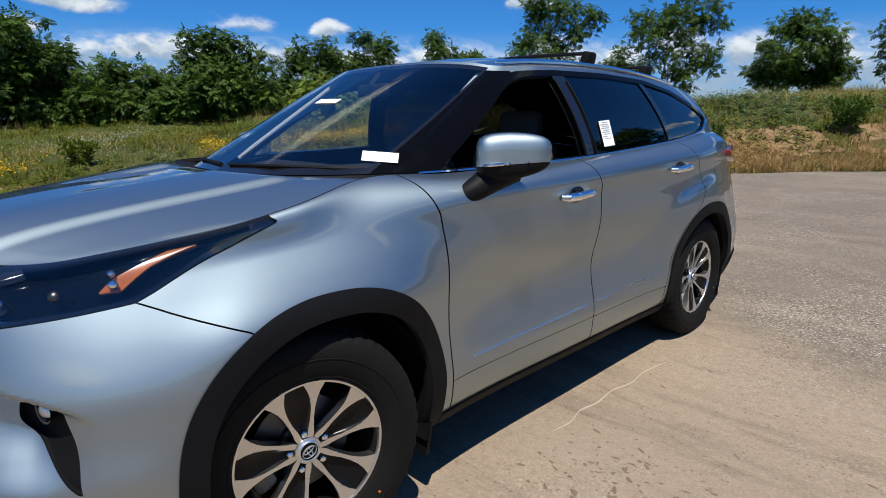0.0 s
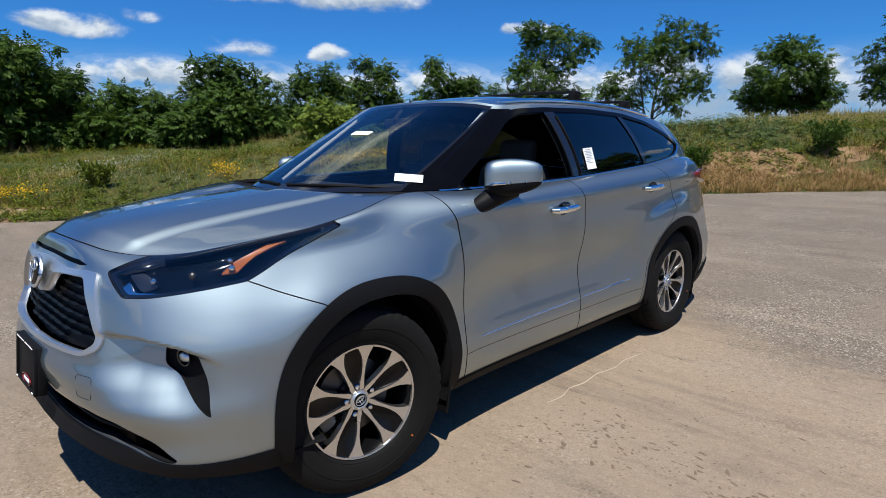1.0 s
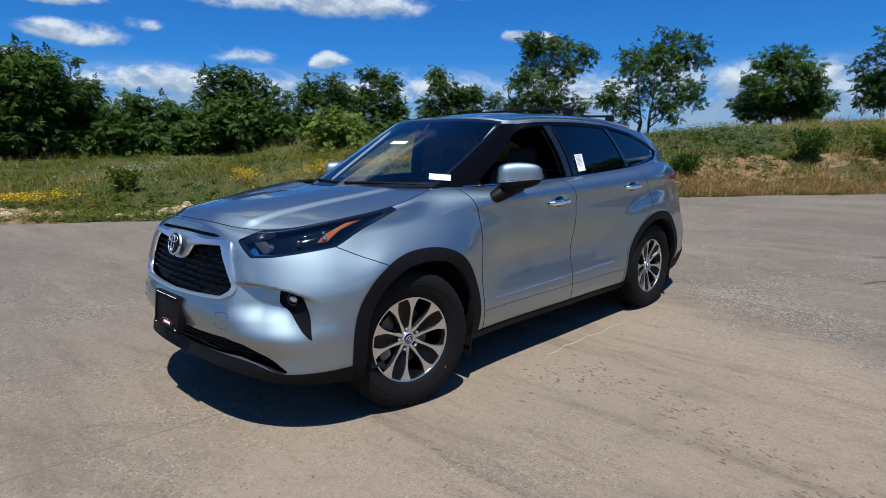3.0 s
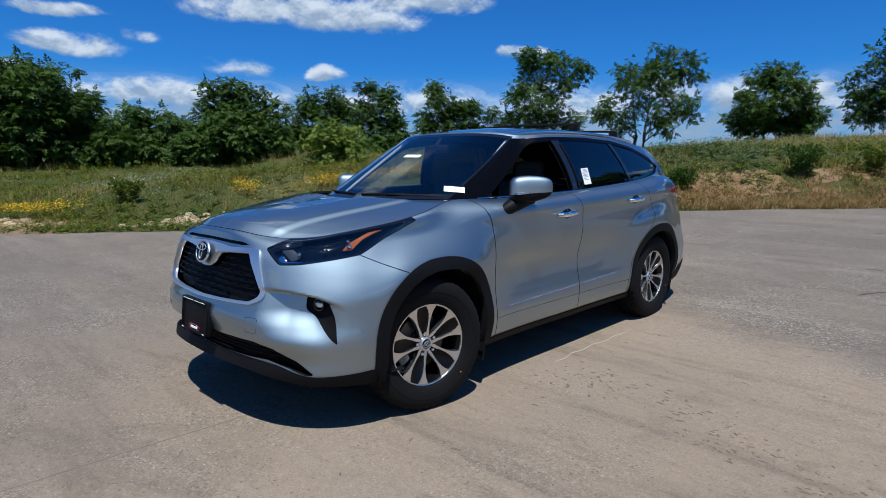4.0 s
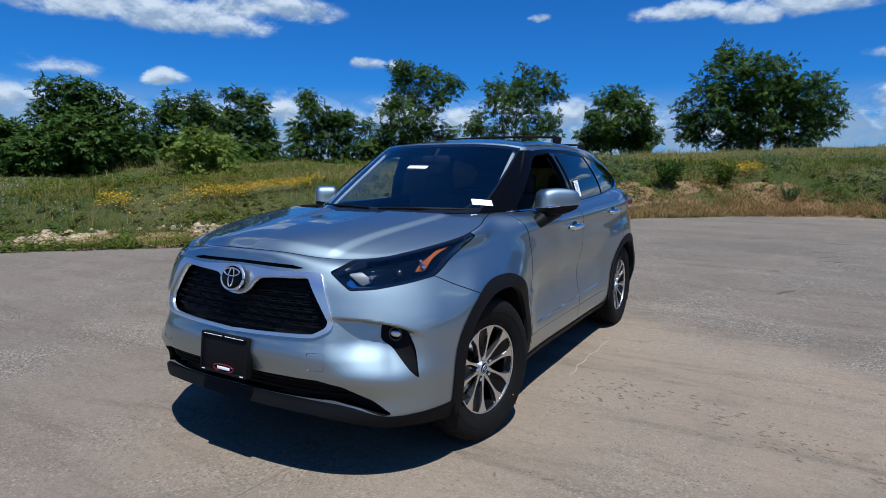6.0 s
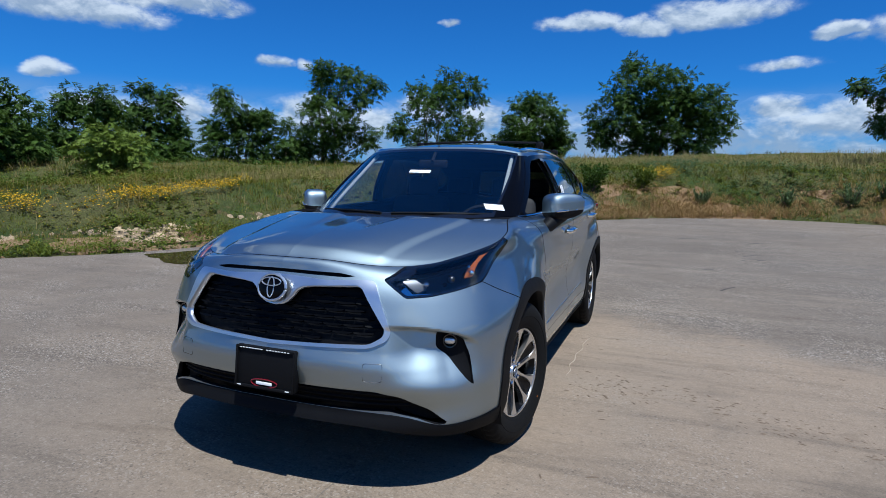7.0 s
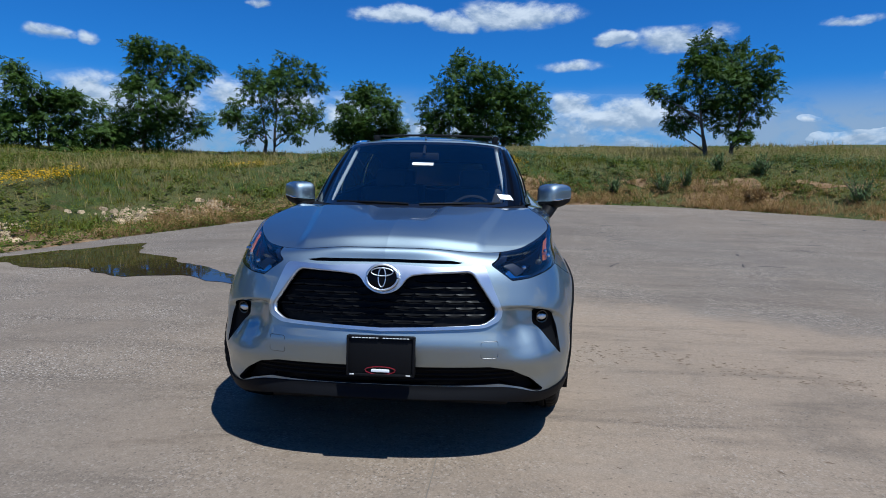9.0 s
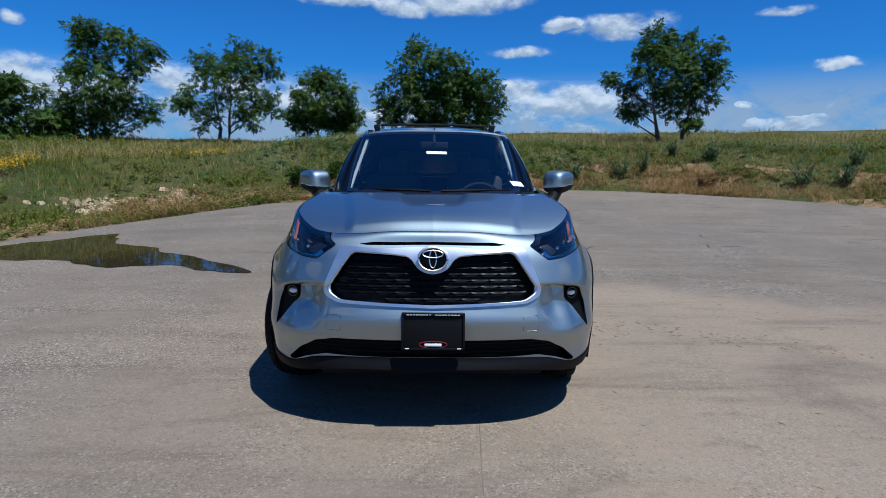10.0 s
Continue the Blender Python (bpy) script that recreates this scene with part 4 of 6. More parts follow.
def tree(x, y, lobes, leaf=0.165, per=150, clump=0.42, stems=2, foot=None, label="broad-leaved dark green tree standing on the grassy bank", mat=None, gaps=0.12):
    """A tree: forking stems, a limb to each mass of its crown (sideways, height, radius), and feathered leaves in clumps over those masses."""
    global rng
    rng = np.random.default_rng(int(abs(x) * 10 + y * 100) + TREE_SEED)
    z0 = float(land_z(np.array([x]), np.array([y]))[0]) - 0.12
    az = math.atan2(x - 1.5, y + 3)
    ob = empty("tree", pose(x, y, z0, 0, 0, -math.degrees(az)))
    tagged(ob, label, "tree", group="trees round the lot")
    top = max(z for _, z, _ in lobes) - z0
    wide = max(abs(d) + r for d, _, r in lobes)
    r0 = .012 * top + .03
    bm, clumps, tips = bmesh.new(), [], []
    heads = []
    for k in range(stems):
        side = (k - (stems - 1) / 2) * (foot if foot is not None else .16 * wide)
        pts = [Vector((side * (1 + .8 * f) + rng.normal(0, .015 * top), rng.normal(0, .03 * top) + .3 * side * f, top * f * (.82 if k else .92))) for f in np.linspace(0, 1, 6)]
        pts[0].z = 0
        tube(bm, pts, [r0 * w2 for w2 in (1.3, 1.0, .75, .5, .3, .10)], 7)
        heads.append(pts)
    for dx, z, r in lobes:
        zc, dy = z - z0, rng.uniform(-.30, .30) * wide
        c = Vector((dx, dy, zc))
        pts = min(heads, key=lambda p: abs(p[2].x - dx))
        at = max(.10 * top, zc - .45 * abs(dx) - .35 * r) / top / .9
        k = min(4, int(at * 5))
        p0 = pts[k].lerp(pts[k + 1], min(1, max(0, at * 5 - k)))
        mid = p0.lerp(c, .5) + Vector((0, 0, -.06 * r))
        tube(bm, [p0, mid, c], [r0 * .5, r0 * .34, r0 * .16], 6)
        n = int(3.4 * (r / clump) ** 2) + 3
        for q in range(n):
            d = Vector(rng.normal(0, 1, 3))
            d.normalize()
            if rng.uniform() < gaps:
                continue
            rc = clump * rng.uniform(.6, 1.15)
            tip = c + Vector((d.x, d.y * 1.05, d.z * .92)) * max(.1, r - rc * .5) * rng.uniform(.72, 1.16)
            clumps.append((np.array(tip), rc))
            if q % 3 == 0:
                tube(bm, [c.lerp(mid, .25), c.lerp(tip, .55) + Vector((0, 0, -.05)), tip], [r0 * .16, r0 * .10, r0 * .04], 4)
        clumps.append((np.array(c), r * .62))
    part("trunk", bm, BARK, ob, "grey-brown bark trunk with forking limbs")
    V, F = sprays(clumps, int(2.3 * per * sum(r * r for _, _, r in lobes) / (leaf / .2) ** 2), leaf)
    V[:, 2] = np.maximum(V[:, 2], .02)
    mesh_object("crown", V, F, mat or LEAF, ob, "ragged dark green leafy crown", smooth=False)
    return ob


def masses(wide, top, ground):
    """The masses of a dense tree that is green down to the grass."""
    g = np.random.default_rng(int(wide * 100 + top * 10))
    out, h = [], top - ground
    for f, n in ((.18, 3), (.45, 3), (.74, 2)):
        for k in range(n):
            r = wide * (.27 - .07 * f) * g.uniform(.85, 1.15)
            out.append((((k + .5) / n - .5) * wide * (1 - .45 * f) + g.normal(0, .05 * wide), ground + h * f + g.normal(0, .05 * h), r))
    return out


# the dense row along the far left: tall trees, then the lower growth before and between them
ROW = "dense broad-leaved tree in the dark green row"
for x, y, lobes in ((-27.3, 4.0, [(-.49, 4.09, 1.9), (.89, 4.16, 1.6), (1.86, 3.37, 1.4), (-.26, 2.6, 1.7), (1.12, 2.25, 1.6), (-1.96, 4.3, 2.0), (-1.96, 2.5, 1.8)]),
                    (-25.3, 7.7, [(-.64, 2.95, 1.15), (.47, 2.85, 1.2), (-.15, 2.1, 1.3), (1.27, 2.6, 1.0), (1.2, 1.8, 1.0)]),
                    (-21.9, 10.6, [(-.61, 4.25, .95), (.56, 4.25, .95), (1.24, 3.44, .95), (-1.25, 3.2, .95), (0, 2.85, 1.45), (1.18, 2.3, 1.1), (-1.45, 2.0, 1.1), (.05, 1.6, 1.1)]),
                    (-21.8, 14.8, [(.27, 4.55, .95), (-.56, 3.94, .8), (1.13, 4.1, .75), (.08, 3.14, 1.2), (1.1, 2.65, .9), (-1.17, 2.37, 1.1)]),
                    (-21.6, 18.4, [(-.36, 5.25, .55), (.67, 4.9, .65), (-.83, 4.3, .7), (.35, 3.86, 1.0), (-.56, 3.1, 1.0), (1.09, 2.9, 1.0)]),
                    (-18.9, 21.3, [(-.9, 5.4, .55), (-.45, 4.4, .8), (.91, 4.44, .8), (-1.21, 3.86, .8), (.36, 3.5, 1.15), (-1.21, 2.9, 1.0)])):
    tree(x, y, lobes, leaf=.175, per=190, clump=.42, gaps=.05, label=ROW)
for x, y, top, wide in ((-28.6, 5.2, 3.6, 4.2), (-30.5, -1.5, 5.2, 5.0), (-28.8, .8, 4.9, 4.4), (-24.6, 10.0, 3.3, 3.8), (-24.0, 13.0, 3.4, 3.4), (-20.4, 17.8, 3.2, 3.0), (-17.2, 22.6, 3.4, 3.4), (-22.6, 9.2, 2.6, 3.0), (-26.0, 6.2, 2.6, 3.6), (-19.8, 15.0, 2.7, 2.4)):
    tree(x, y, masses(wide, top, 1.0), leaf=.18, per=170, clump=.42, stems=3, gaps=.03, label=ROW)
tree(-17.4, 12.4, [(.02, 2.64, .7), (.8, 2.5, .6), (-.64, 2.3, .6), (.12, 2.0, .75), (-.3, 1.5, .7), (.7, 1.6, .7)], leaf=.15, per=150, clump=.26, stems=3, mat=LEAF_PALE, gaps=0, label="light green rounded bush before the row of trees")
# the single trees behind the bank
tree(-16.2, 25.1, [(.11, 6.37, 1.45), (2.3, 6.55, .85), (-1.91, 3.46, 1.25), (0, 4.62, 1.55), (-.57, 3.17, 1.5), (1.2, 3.53, 1.25), (2.38, 3.68, .65), (1.45, 5.5, .8), (-.06, 7.1, .75), (1.26, 6.95, .75)], per=125, clump=.40)
tree(-11.0, 27.4, [(.17, 4.97, 1.6), (1.17, 6.55, 1.05), (-.86, 6.1, .85), (2.19, 6.1, .85), (2.03, 4.28, .9), (-1.85, 4.2, .9), (-.82, 3.39, .85), (1.24, 3.46, .8), (.05, 6.25, .65)], per=120, clump=.40)
tree(-8.2, 41.6, [(-.25, 5.83, 2.2), (-1.81, 4.95, 1.6), (1.29, 4.89, 1.5), (.05, 6.82, 1.3), (-.85, 4.1, 1.5), (.9, 3.9, 1.3)], leaf=.215, per=175, clump=.55, gaps=.05, stems=3)
tree(.7, 42.3, [(-2.21, 9.5, .8), (-1.9, 7.7, 2.1), (.61, 7.7, 1.95), (2.45, 6.68, 1.8), (-3.07, 5.7, 2.1), (.2, 5.4, 2.5), (3.78, 5.5, 1.3), (-4.37, 5.1, 1.4), (2.18, 4.8, 1.8), (-1.2, 4.0, 1.7)], leaf=.225, per=150, clump=.60, gaps=.08, stems=3)
tree(10.0, 21.4, [(-.76, 6.31, .82), (.14, 6.26, .88), (1.19, 5.67, .82), (1.69, 5.04, .62), (.22, 4.95, 1.2), (-1.0, 5.31, .88), (-2.55, 4.98, .42), (-1.85, 4.55, .5), (-1.53, 3.83, .6), (0, 3.95, 1.0), (1.15, 4.23, .88), (-1.82, 3.35, .4), (.8, 3.04, .4)],
     leaf=.145, per=145, clump=.32, foot=.95)

# ---- the car: front axle over y = 0, rear axle over y = 2.85, front towards -y ----
car = empty("car", pose(0, 0, 0))
tagged(car, "silver seven-seat SUV with black wheel-arch trim, parked on the asphalt", "car")
WB = 2.85
# plan of the body at its widest, from the nose round the left side to the tail
PLAN = np.array([(0, -.905), (.25, -.895), (.45, -.862), (.62, -.795), (.757, -.70), (.862, -.57), (.928, -.40), (.952, -.2), (.957, 0), (.952, .3), (.938, .7), (.935, 1.5), (.94, 2.3),
                 (.955, 2.7), (.958, 2.95), (.945, 3.2), (.92, 3.45), (.86, 3.68), (.72, 3.82), (.4, 3.90), (0, 3.92)])
TS = np.concatenate([[0], np.cumsum(np.hypot(*np.diff(PLAN, axis=0).T))])
# how far the surface stands inside that plan at nine heights, at ten stations
LEVELS = [.20, .32, .42, .52, .62, .72, .82, .92, 1.0]
STATIONS = TS[[0, 3, 5, 8, 10, 11, 12, 14, 17, 20]]
INSET = [(.075, .018, .05, .02, .0, .03, .055, .085, .125), (.07, .016, .03, .005, .0, .015, .038, .070, .118), (.06, .012, .004, .0, .002, .010, .042, .085, .125),
         (.05, .012, .0, 0, 0, .001, .014, .055, .096), (.10, .03, .018, .025, .032, .026, .014, .008, .012), (.10, .03, .018, .025, .034, .030, .016, .006, .008),
         (.10, .03, .018, .02, .024, .020, .010, .004, .010), (.08, .03, .01, 0, 0, 0, 0, .008, .02), (.10, .04, .01, 0, 0, .02, .04, .06, .08), (.10, .04, .01, 0, 0, .02, .04, .06, .08)]
# upper border: hood seam, then the foot of the side windows, then the tailgate glass
TOP = np.array([(0, -.762, 1.028), (.22, -.752, 1.025), (.40, -.708, 1.008), (.53, -.635, 1.002), (.635, -.545, 1.012), (.705, -.44, 1.031), (.768, -.31, 1.054), (.822, -.14, 1.083), (.820, .04, 1.115),
                (.748, .335, 1.166), (.79, .7, 1.165), (.82, 1.5, 1.188), (.815, 2.3, 1.228), (.80, 2.7, 1.255), (.785, 2.95, 1.275), (.76, 3.2, 1.285), (.72, 3.45, 1.28), (.65, 3.62, 1.25),
                (.5, 3.70, 1.22), (.3, 3.74, 1.2), (0, 3.76, 1.19)])
SHOULDER = [.965, .963, .950, .94, .94, .95, .965, .98, .995, 1.03, 1.06, 1.07, 1.09, 1.11, 1.12, 1.12, 1.12, 1.1, 1.08, 1.06, 1.05]
BOTTOM = [.338, .338, .332, .308, .280, .272, .264, .26, .26, .26, .26, .26, .26, .26, .26, .26, .27, .28, .28, .28, .28]
ss = np.unique(np.concatenate([np.linspace(0, TS[9], 230), np.linspace(TS[9], TS[13], 110), np.linspace(TS[13], TS[-1], 130)]))


CREASE = [(.50, .775), (.60, .768), (.666, .762), (.739, .748), (.80, .728), (.85, .70), (.89, .66)]


def sculpt(x, y, z):
    """Extra inset: the scooped cheeks round the fog lamps, the blisters over the wheels, the hollow of the doors."""
    d = 0 * z
    if y < 0:
        c = np.array(CREASE)
        delta = np.interp(x, c[:, 0], c[:, 1]) - z if x < .89 else z * 0 - 1
        d = d + .058 * ease(0, .018, delta) * (1 - ease(.09, .28, delta)) * ease(.52, .68, x) * ease(.885, .77, x) * ease(-.35, -.45, y) * ease(.36, .46, z)
        # the wing under the scoop swells again
        d = d - .012 * np.exp(-((z - .50) / .07) ** 2) * ease(.35, .6, x) * ease(-.35, -.5, y)
        # the nose stands out below the grille
        d = d - .014 * ease(.665, .575, z) * ease(.37, .45, z) * ease(.86, .70, x)
    for yc in (.03, 2.83):
        r = np.hypot(y - yc, z - .40)
        d = d - .015 * np.exp(-((r - .49) / .115) ** 2) * ease(-.42, -.2, y) * ease(.3, .5, z)
    d = d - .011 * np.exp(-((z - .80) / .085) ** 2) * ease(-.45, -.20, y) * ease(.62, .30, y)
    # the haunch swells behind a line that climbs across the rear door
    hip = y - np.interp(z, [.47, .60, .73, .87, .95, 1.0], [1.58, 1.88, 2.10, 2.26, 2.46, 2.75])
    d = d - .012 * ease(-.08, .20, hip) * ease(3.3, 2.7, y) * ease(.52, .76, z) * ease(1.06, .98, z)
    # door hollow and the lower trim's step
    mid = ease(.55, .85, y) * ease(2.45, 2.1, y)
    d = d + mid * (.016 * np.exp(-((z - .70) / .12) ** 2)) - .004 * mid * ease(.56, .50, z) * ease(.40, .46, z)
    return d


def body_sheet():
    C = spline(TS, PLAN, ss)
    T = np.gradient(C, axis=0)
    T /= np.linalg.norm(T, axis=1, keepdims=True)
    out = np.stack([T[:, 1], -T[:, 0]], 1)
    out[0], out[-1] = (0, -1), (0, 1)
    top = spline(TS, TOP, ss)
    zs, zb = spline(TS, SHOULDER, ss)[:, 0], spline(TS, BOTTOM, ss)[:, 0]
    ins = spline(STATIONS, np.array(INSET), ss)
    v = np.linspace(0, 1, 84)
    rows = []
    for i in range(len(ss)):
        z = zb[i] + (zs[i] - zb[i]) * v
        d = spline(LEVELS, ins[i], z)[:, 0] + sculpt(C[i][0], C[i][1], z)
        low = np.column_stack([C[i][0] - out[i][0] * d, C[i][1] - out[i][1] * d, z])
        p0, p3 = low[-1], top[i]
        t0 = low[-1] - low[-2]
        t0 /= np.linalg.norm(t0)
        k = np.linalg.norm(p3 - p0) * 0.42
        o = np.array([p0[0] - p3[0], p0[1] - p3[1]])
        o /= max(np.linalg.norm(o), 1e-6)
        p1, p2 = p0 + t0 * k, p3 + np.array([o[0], o[1], -0.22]) * k
        b = np.linspace(0, 1, 27)[1:, None]
        rows.append(np.vstack([low, p0 * (1 - b) ** 3 + 3 * p1 * b * (1 - b) ** 2 + 3 * p2 * b * b * (1 - b) + p3 * b ** 3]))
    P = np.array(rows)
    P[0, :, 0] = P[-1, :, 0] = 0
    return P


BODY = body_sheet()
shell = Sheet.grid(BODY, ss)


def hood_sheet():
    """Coons patch between the hood's front seam, its side seam, the cowl and the middle line."""
    nr, nq = 90, 110
    r, q = np.linspace(0, 1, nr), np.linspace(0, 1, nq)
    F = spline(TS, TOP, r * TS[4])
    S = spline(TS, TOP, TS[4] + q * (TS[9] - TS[4]))
    K = np.column_stack([r * TOP[9][0], 0.13 + (TOP[9][1] - 0.13) * r ** 2.4, 1.166 + (TOP[9][2] - 1.166) * r ** 2])
    M = spline([0, .2, .45, .75, 1], [(0, -.762, 1.028), (0, -.60, 1.070), (0, -.38, 1.105), (0, -.1, 1.142), (0, .13, 1.166)], q)
    R, Q = r[:, None, None], q[None, :, None]
    P = (1 - Q) * F[:, None] + Q * K[:, None] + (1 - R) * M[None] + R * S[None]
    P = P - ((1 - R) * (1 - Q) * F[0] + R * (1 - Q) * F[-1] + (1 - R) * Q * K[0] + R * Q * K[-1])
    x, y = P[..., 0], P[..., 1]
    rim = ease(0, .12, 1 - R[..., 0]) * ease(0, .10, Q[..., 0]) * ease(0, .08, 1 - Q[..., 0])
    rib = .42 + .12 * ease(-.7, .3, y)
    P[..., 2] += .014 * (1 - R[..., 0] ** 2) * ease(0, .12, Q[..., 0]) * ease(0, .10, 1 - Q[..., 0]) + rim * (.012 * (1 - ease(rib - .006, rib + .055, x)) - .015 * ease(.185, .12, x - .05 * ease(-.4, .1, y)) * ease(-.45, .0, y))
    P[0, :, 0] = 0
    return P


HOOD = hood_sheet()
hood = Sheet.grid(HOOD)

# greenhouse: lower ring at the cowl and window foot, upper ring at the roof's edge
LOW = np.array([(0, .17, 1.160), (.3, .215, 1.161), (.52, .35, 1.164), (.665, .53, 1.168), (.745, .68, 1.170), (.785, .92, 1.173), (.815, 1.5, 1.19), (.81, 2.3, 1.23), (.795, 2.7, 1.257),
                (.76, 3.2, 1.285), (.70, 3.5, 1.27), (.62, 3.63, 1.25), (.3, 3.72, 1.2), (0, 3.74, 1.19)])
HIGH = np.array([(0, 1.09, 1.626), (.28, 1.10, 1.623), (.48, 1.135, 1.609), (.585, 1.19, 1.592), (.61, 1.31, 1.596), (.622, 1.5, 1.607), (.63, 1.9, 1.618), (.63, 2.4, 1.612), (.622, 2.75, 1.595),
                 (.60, 3.1, 1.565), (.575, 3.3, 1.545), (.52, 3.42, 1.535), (.25, 3.5, 1.535), (0, 3.52, 1.535)])
LS = np.arange(14.0)


def glasshouse():
    u = np.concatenate([np.linspace(0, 3, 60), np.linspace(3, 11, 190)[1:], np.linspace(11, 13, 40)[1:]])
    a, b = spline(LS, LOW, u), spline(LS, HIGH, u)
    v = np.linspace(0, 1, 56)[None, :, None]
    d = b - a
    T = np.gradient(a, axis=0)
    o = np.column_stack([T[:, 1], -T[:, 0], T[:, 0] * 0])
    o /= np.linalg.norm(o, axis=1, keepdims=True)
    bulge = np.where(u < 3, .012, .028)
    P = a[:, None] + d[:, None] * v + (o * bulge[:, None])[:, None] * (4 * v * (1 - v))
    P[0, :, 0] = P[-1, :, 0] = 0
    return P, u


GH, gu = glasshouse()


def roof_sheet():
    ring = GH[:, -1]
    n = 40
    v = np.linspace(0, 1, n)[None, :, None]
    mid = np.column_stack([ring[:, 0] * 0, np.clip(ring[:, 1], 1.09, 3.52), ring[:, 2]])
    y = mid[:, 1]
    mid[:, 2] = spline([1.09, 1.35, 1.8, 2.4, 3.0, 3.52], [1.626, 1.662, 1.69, 1.685, 1.642, 1.535], y)[:, 0]
    P = ring[:, None] * (1 - v) + mid[:, None] * v
    k = v[..., 0]
    crown = (mid[:, 2] - ring[:, 2])[:, None]
    P[..., 2] = ring[:, 2][:, None] + crown * (1 - (1 - k) ** 2.6)
    return P


ROOF = roof_sheet()
house = Sheet.grid(GH, gu)
roof = Sheet.grid(ROOF)


# ---- places on the surfaces ----
def near(P, axes, at):
    """The point of a surface grid that has the two given coordinates, with its normal."""
    sh = Sheet.grid(P) if isinstance(P, np.ndarray) else P
    d = np.hypot(sh.V[:, axes[0]] - at[0], sh.V[:, axes[1]] - at[1])
    i = int(np.argmin(d))
    p, n = sh.V[i].copy(), sh.N[i]
    k = 3 - axes[0] - axes[1]
    if abs(n[k]) > 0.05:
        p[k] -= (n[axes[0]] * (at[0] - p[axes[0]]) + n[axes[1]] * (at[1] - p[axes[1]])) / n[k]
    p[axes[0]], p[axes[1]] = at
    return p, n


def side_pt(y, z, sh=None):
    q = sh or SIDE
    return near(q, (1, 2), (y, z))


def front_pt(x, z):
    return near(FRONT, (0, 2), (x, z))


SIDE = shell.cut(lambda s: np.maximum(s.V[:, 1] - 3.5, -.25 - s.V[:, 1]))[0]
FRONT = shell.cut(lambda s: s.V[:, 1] + .30)[0]
HOUSE_SIDE = house.cut(lambda s: 4.0 - s.A[:, 0])[0]

# ---- cutting the shell into panels (left half, then mirrored) ----
S, Z, Xc, Yc = (lambda s: s.A[:, 0]), (lambda s: s.V[:, 2]), (lambda s: s.V[:, 0]), (lambda s: s.V[:, 1])


def arch(yc, r):
    def value(s):
        dy, dz = np.abs(s.V[:, 1] - yc), np.maximum(s.V[:, 2] - .405, 0)
        far = np.where(s.V[:, 0] < .6, 9, 0)
        return (dy ** 2.25 + dz ** 2.25) ** (1 / 2.25) - r + far
    return value


flares = []
for yc, r0, r1 in ((.062, .398, .468), (2.868, .396, .464)):
    _, shell = shell.cut(arch(yc, r0))
    flare, shell = shell.cut(arch(yc, r1))
    flares.append(flare)
LIP = spline(TS, [.395, .395, .39, .372, .328, .328, .338, .345, .33, .305, .305, .305, .305, .305, .305, .31, .38, .45, .47, .47, .47], ss)[:, 0]
lower, shell = shell.gap(lambda s: Z(s) - np.interp(S(s), ss, LIP), .0015)
front_only = lambda poly, pad=0.0: (lambda s: np.where(s.V[:, 1] < -.25, inside(poly, s.V[:, 0], s.V[:, 2]) + pad, 9.0))
INTAKE = rounded([(-.1, .497), (.50, .497), (.60, .474), (.70, .408), (.772, .336), (.74, .331), (.66, .368), (.55, .398), (-.1, .398)], .015)
FOG = rounded([(.700, .735), (.755, .738), (.800, .713), (.832, .632), (.860, .490), (.808, .552), (.748, .626), (.703, .664)], .018)
GRILLE = rounded([(-.1, .826), (.0, .826), (.045, .834), (.080, .858), (.102, .892), (.128, .912), (.20, .921), (.395, .932), (.418, .920), (.53, .755), (.525, .725), (.47, .692), (-.1, .672)], .02)
SURROUND = rounded([(-.1, .958), (.12, .952), (.25, .944), (.42, .952), (.466, .950), (.549, .757), (.543, .711), (.479, .679), (-.1, .658)], .025)
SLOT = rounded([(-.1, .982), (.30, .978), (.375, .968), (.33, .962), (-.1, .968)], .008)
intake, shell = shell.cut(front_only(INTAKE))
fog, shell = shell.cut(front_only(FOG))
grille, shell = shell.cut(front_only(GRILLE))
surround, shell = shell.cut(front_only(SURROUND))
slot, shell = shell.cut(front_only(SLOT))


def s_at(x, y):
    """Where along the plan a place lies."""
    C = spline(TS, PLAN, ss)
    return float(ss[int(np.argmin(np.hypot(C[:, 0] - x, C[:, 1] - y)))])


# headlamp, by its corners on the body
LAMP = rounded([(s_at(.525, -.83), .958), (s_at(.62, -.79), .884), (s_at(.72, -.73), .888), (s_at(.895, -.44), .926), (s_at(.93, -.26), 1.004), (s_at(.942, -.06), 1.080), (s_at(.940, -.12), 1.100),
                (s_at(.915, -.33), 1.095), (s_at(.86, -.50), 1.070), (s_at(.78, -.63), 1.045), (s_at(.70, -.73), 1.025), (s_at(.60, -.80), .992)], .012)
lamp, shell = shell.gap(lambda s: np.where(s.V[:, 1] < .1, inside(LAMP, S(s), Z(s)), 9), .002)
# bumper and fender
FEN0 = [(s_at(.895, -.44), .926), (s_at(.938, -.2), .823), (s_at(.94, 0), .70), (s_at(.94, .5), .1), (TS[-1], .1), (TS[-1], 1.5), (s_at(.70, -.75), 1.5), (s_at(.78, -.63), .993),
        (s_at(.86, -.45), .96)]
rear, bumper = shell.gap(lambda s: inside(FEN0, S(s), Z(s)), .0022)
D1 = lambda s: Yc(s) - np.interp(Z(s), [.3, .5, .87, 1.04, 1.17, 1.3], [.585, .572, .555, .535, .475, .42])
D2 = lambda s: Yc(s) - np.interp(Z(s), [.3, .75, 1.06, 1.19], [1.585, 1.592, 1.58, 1.50])
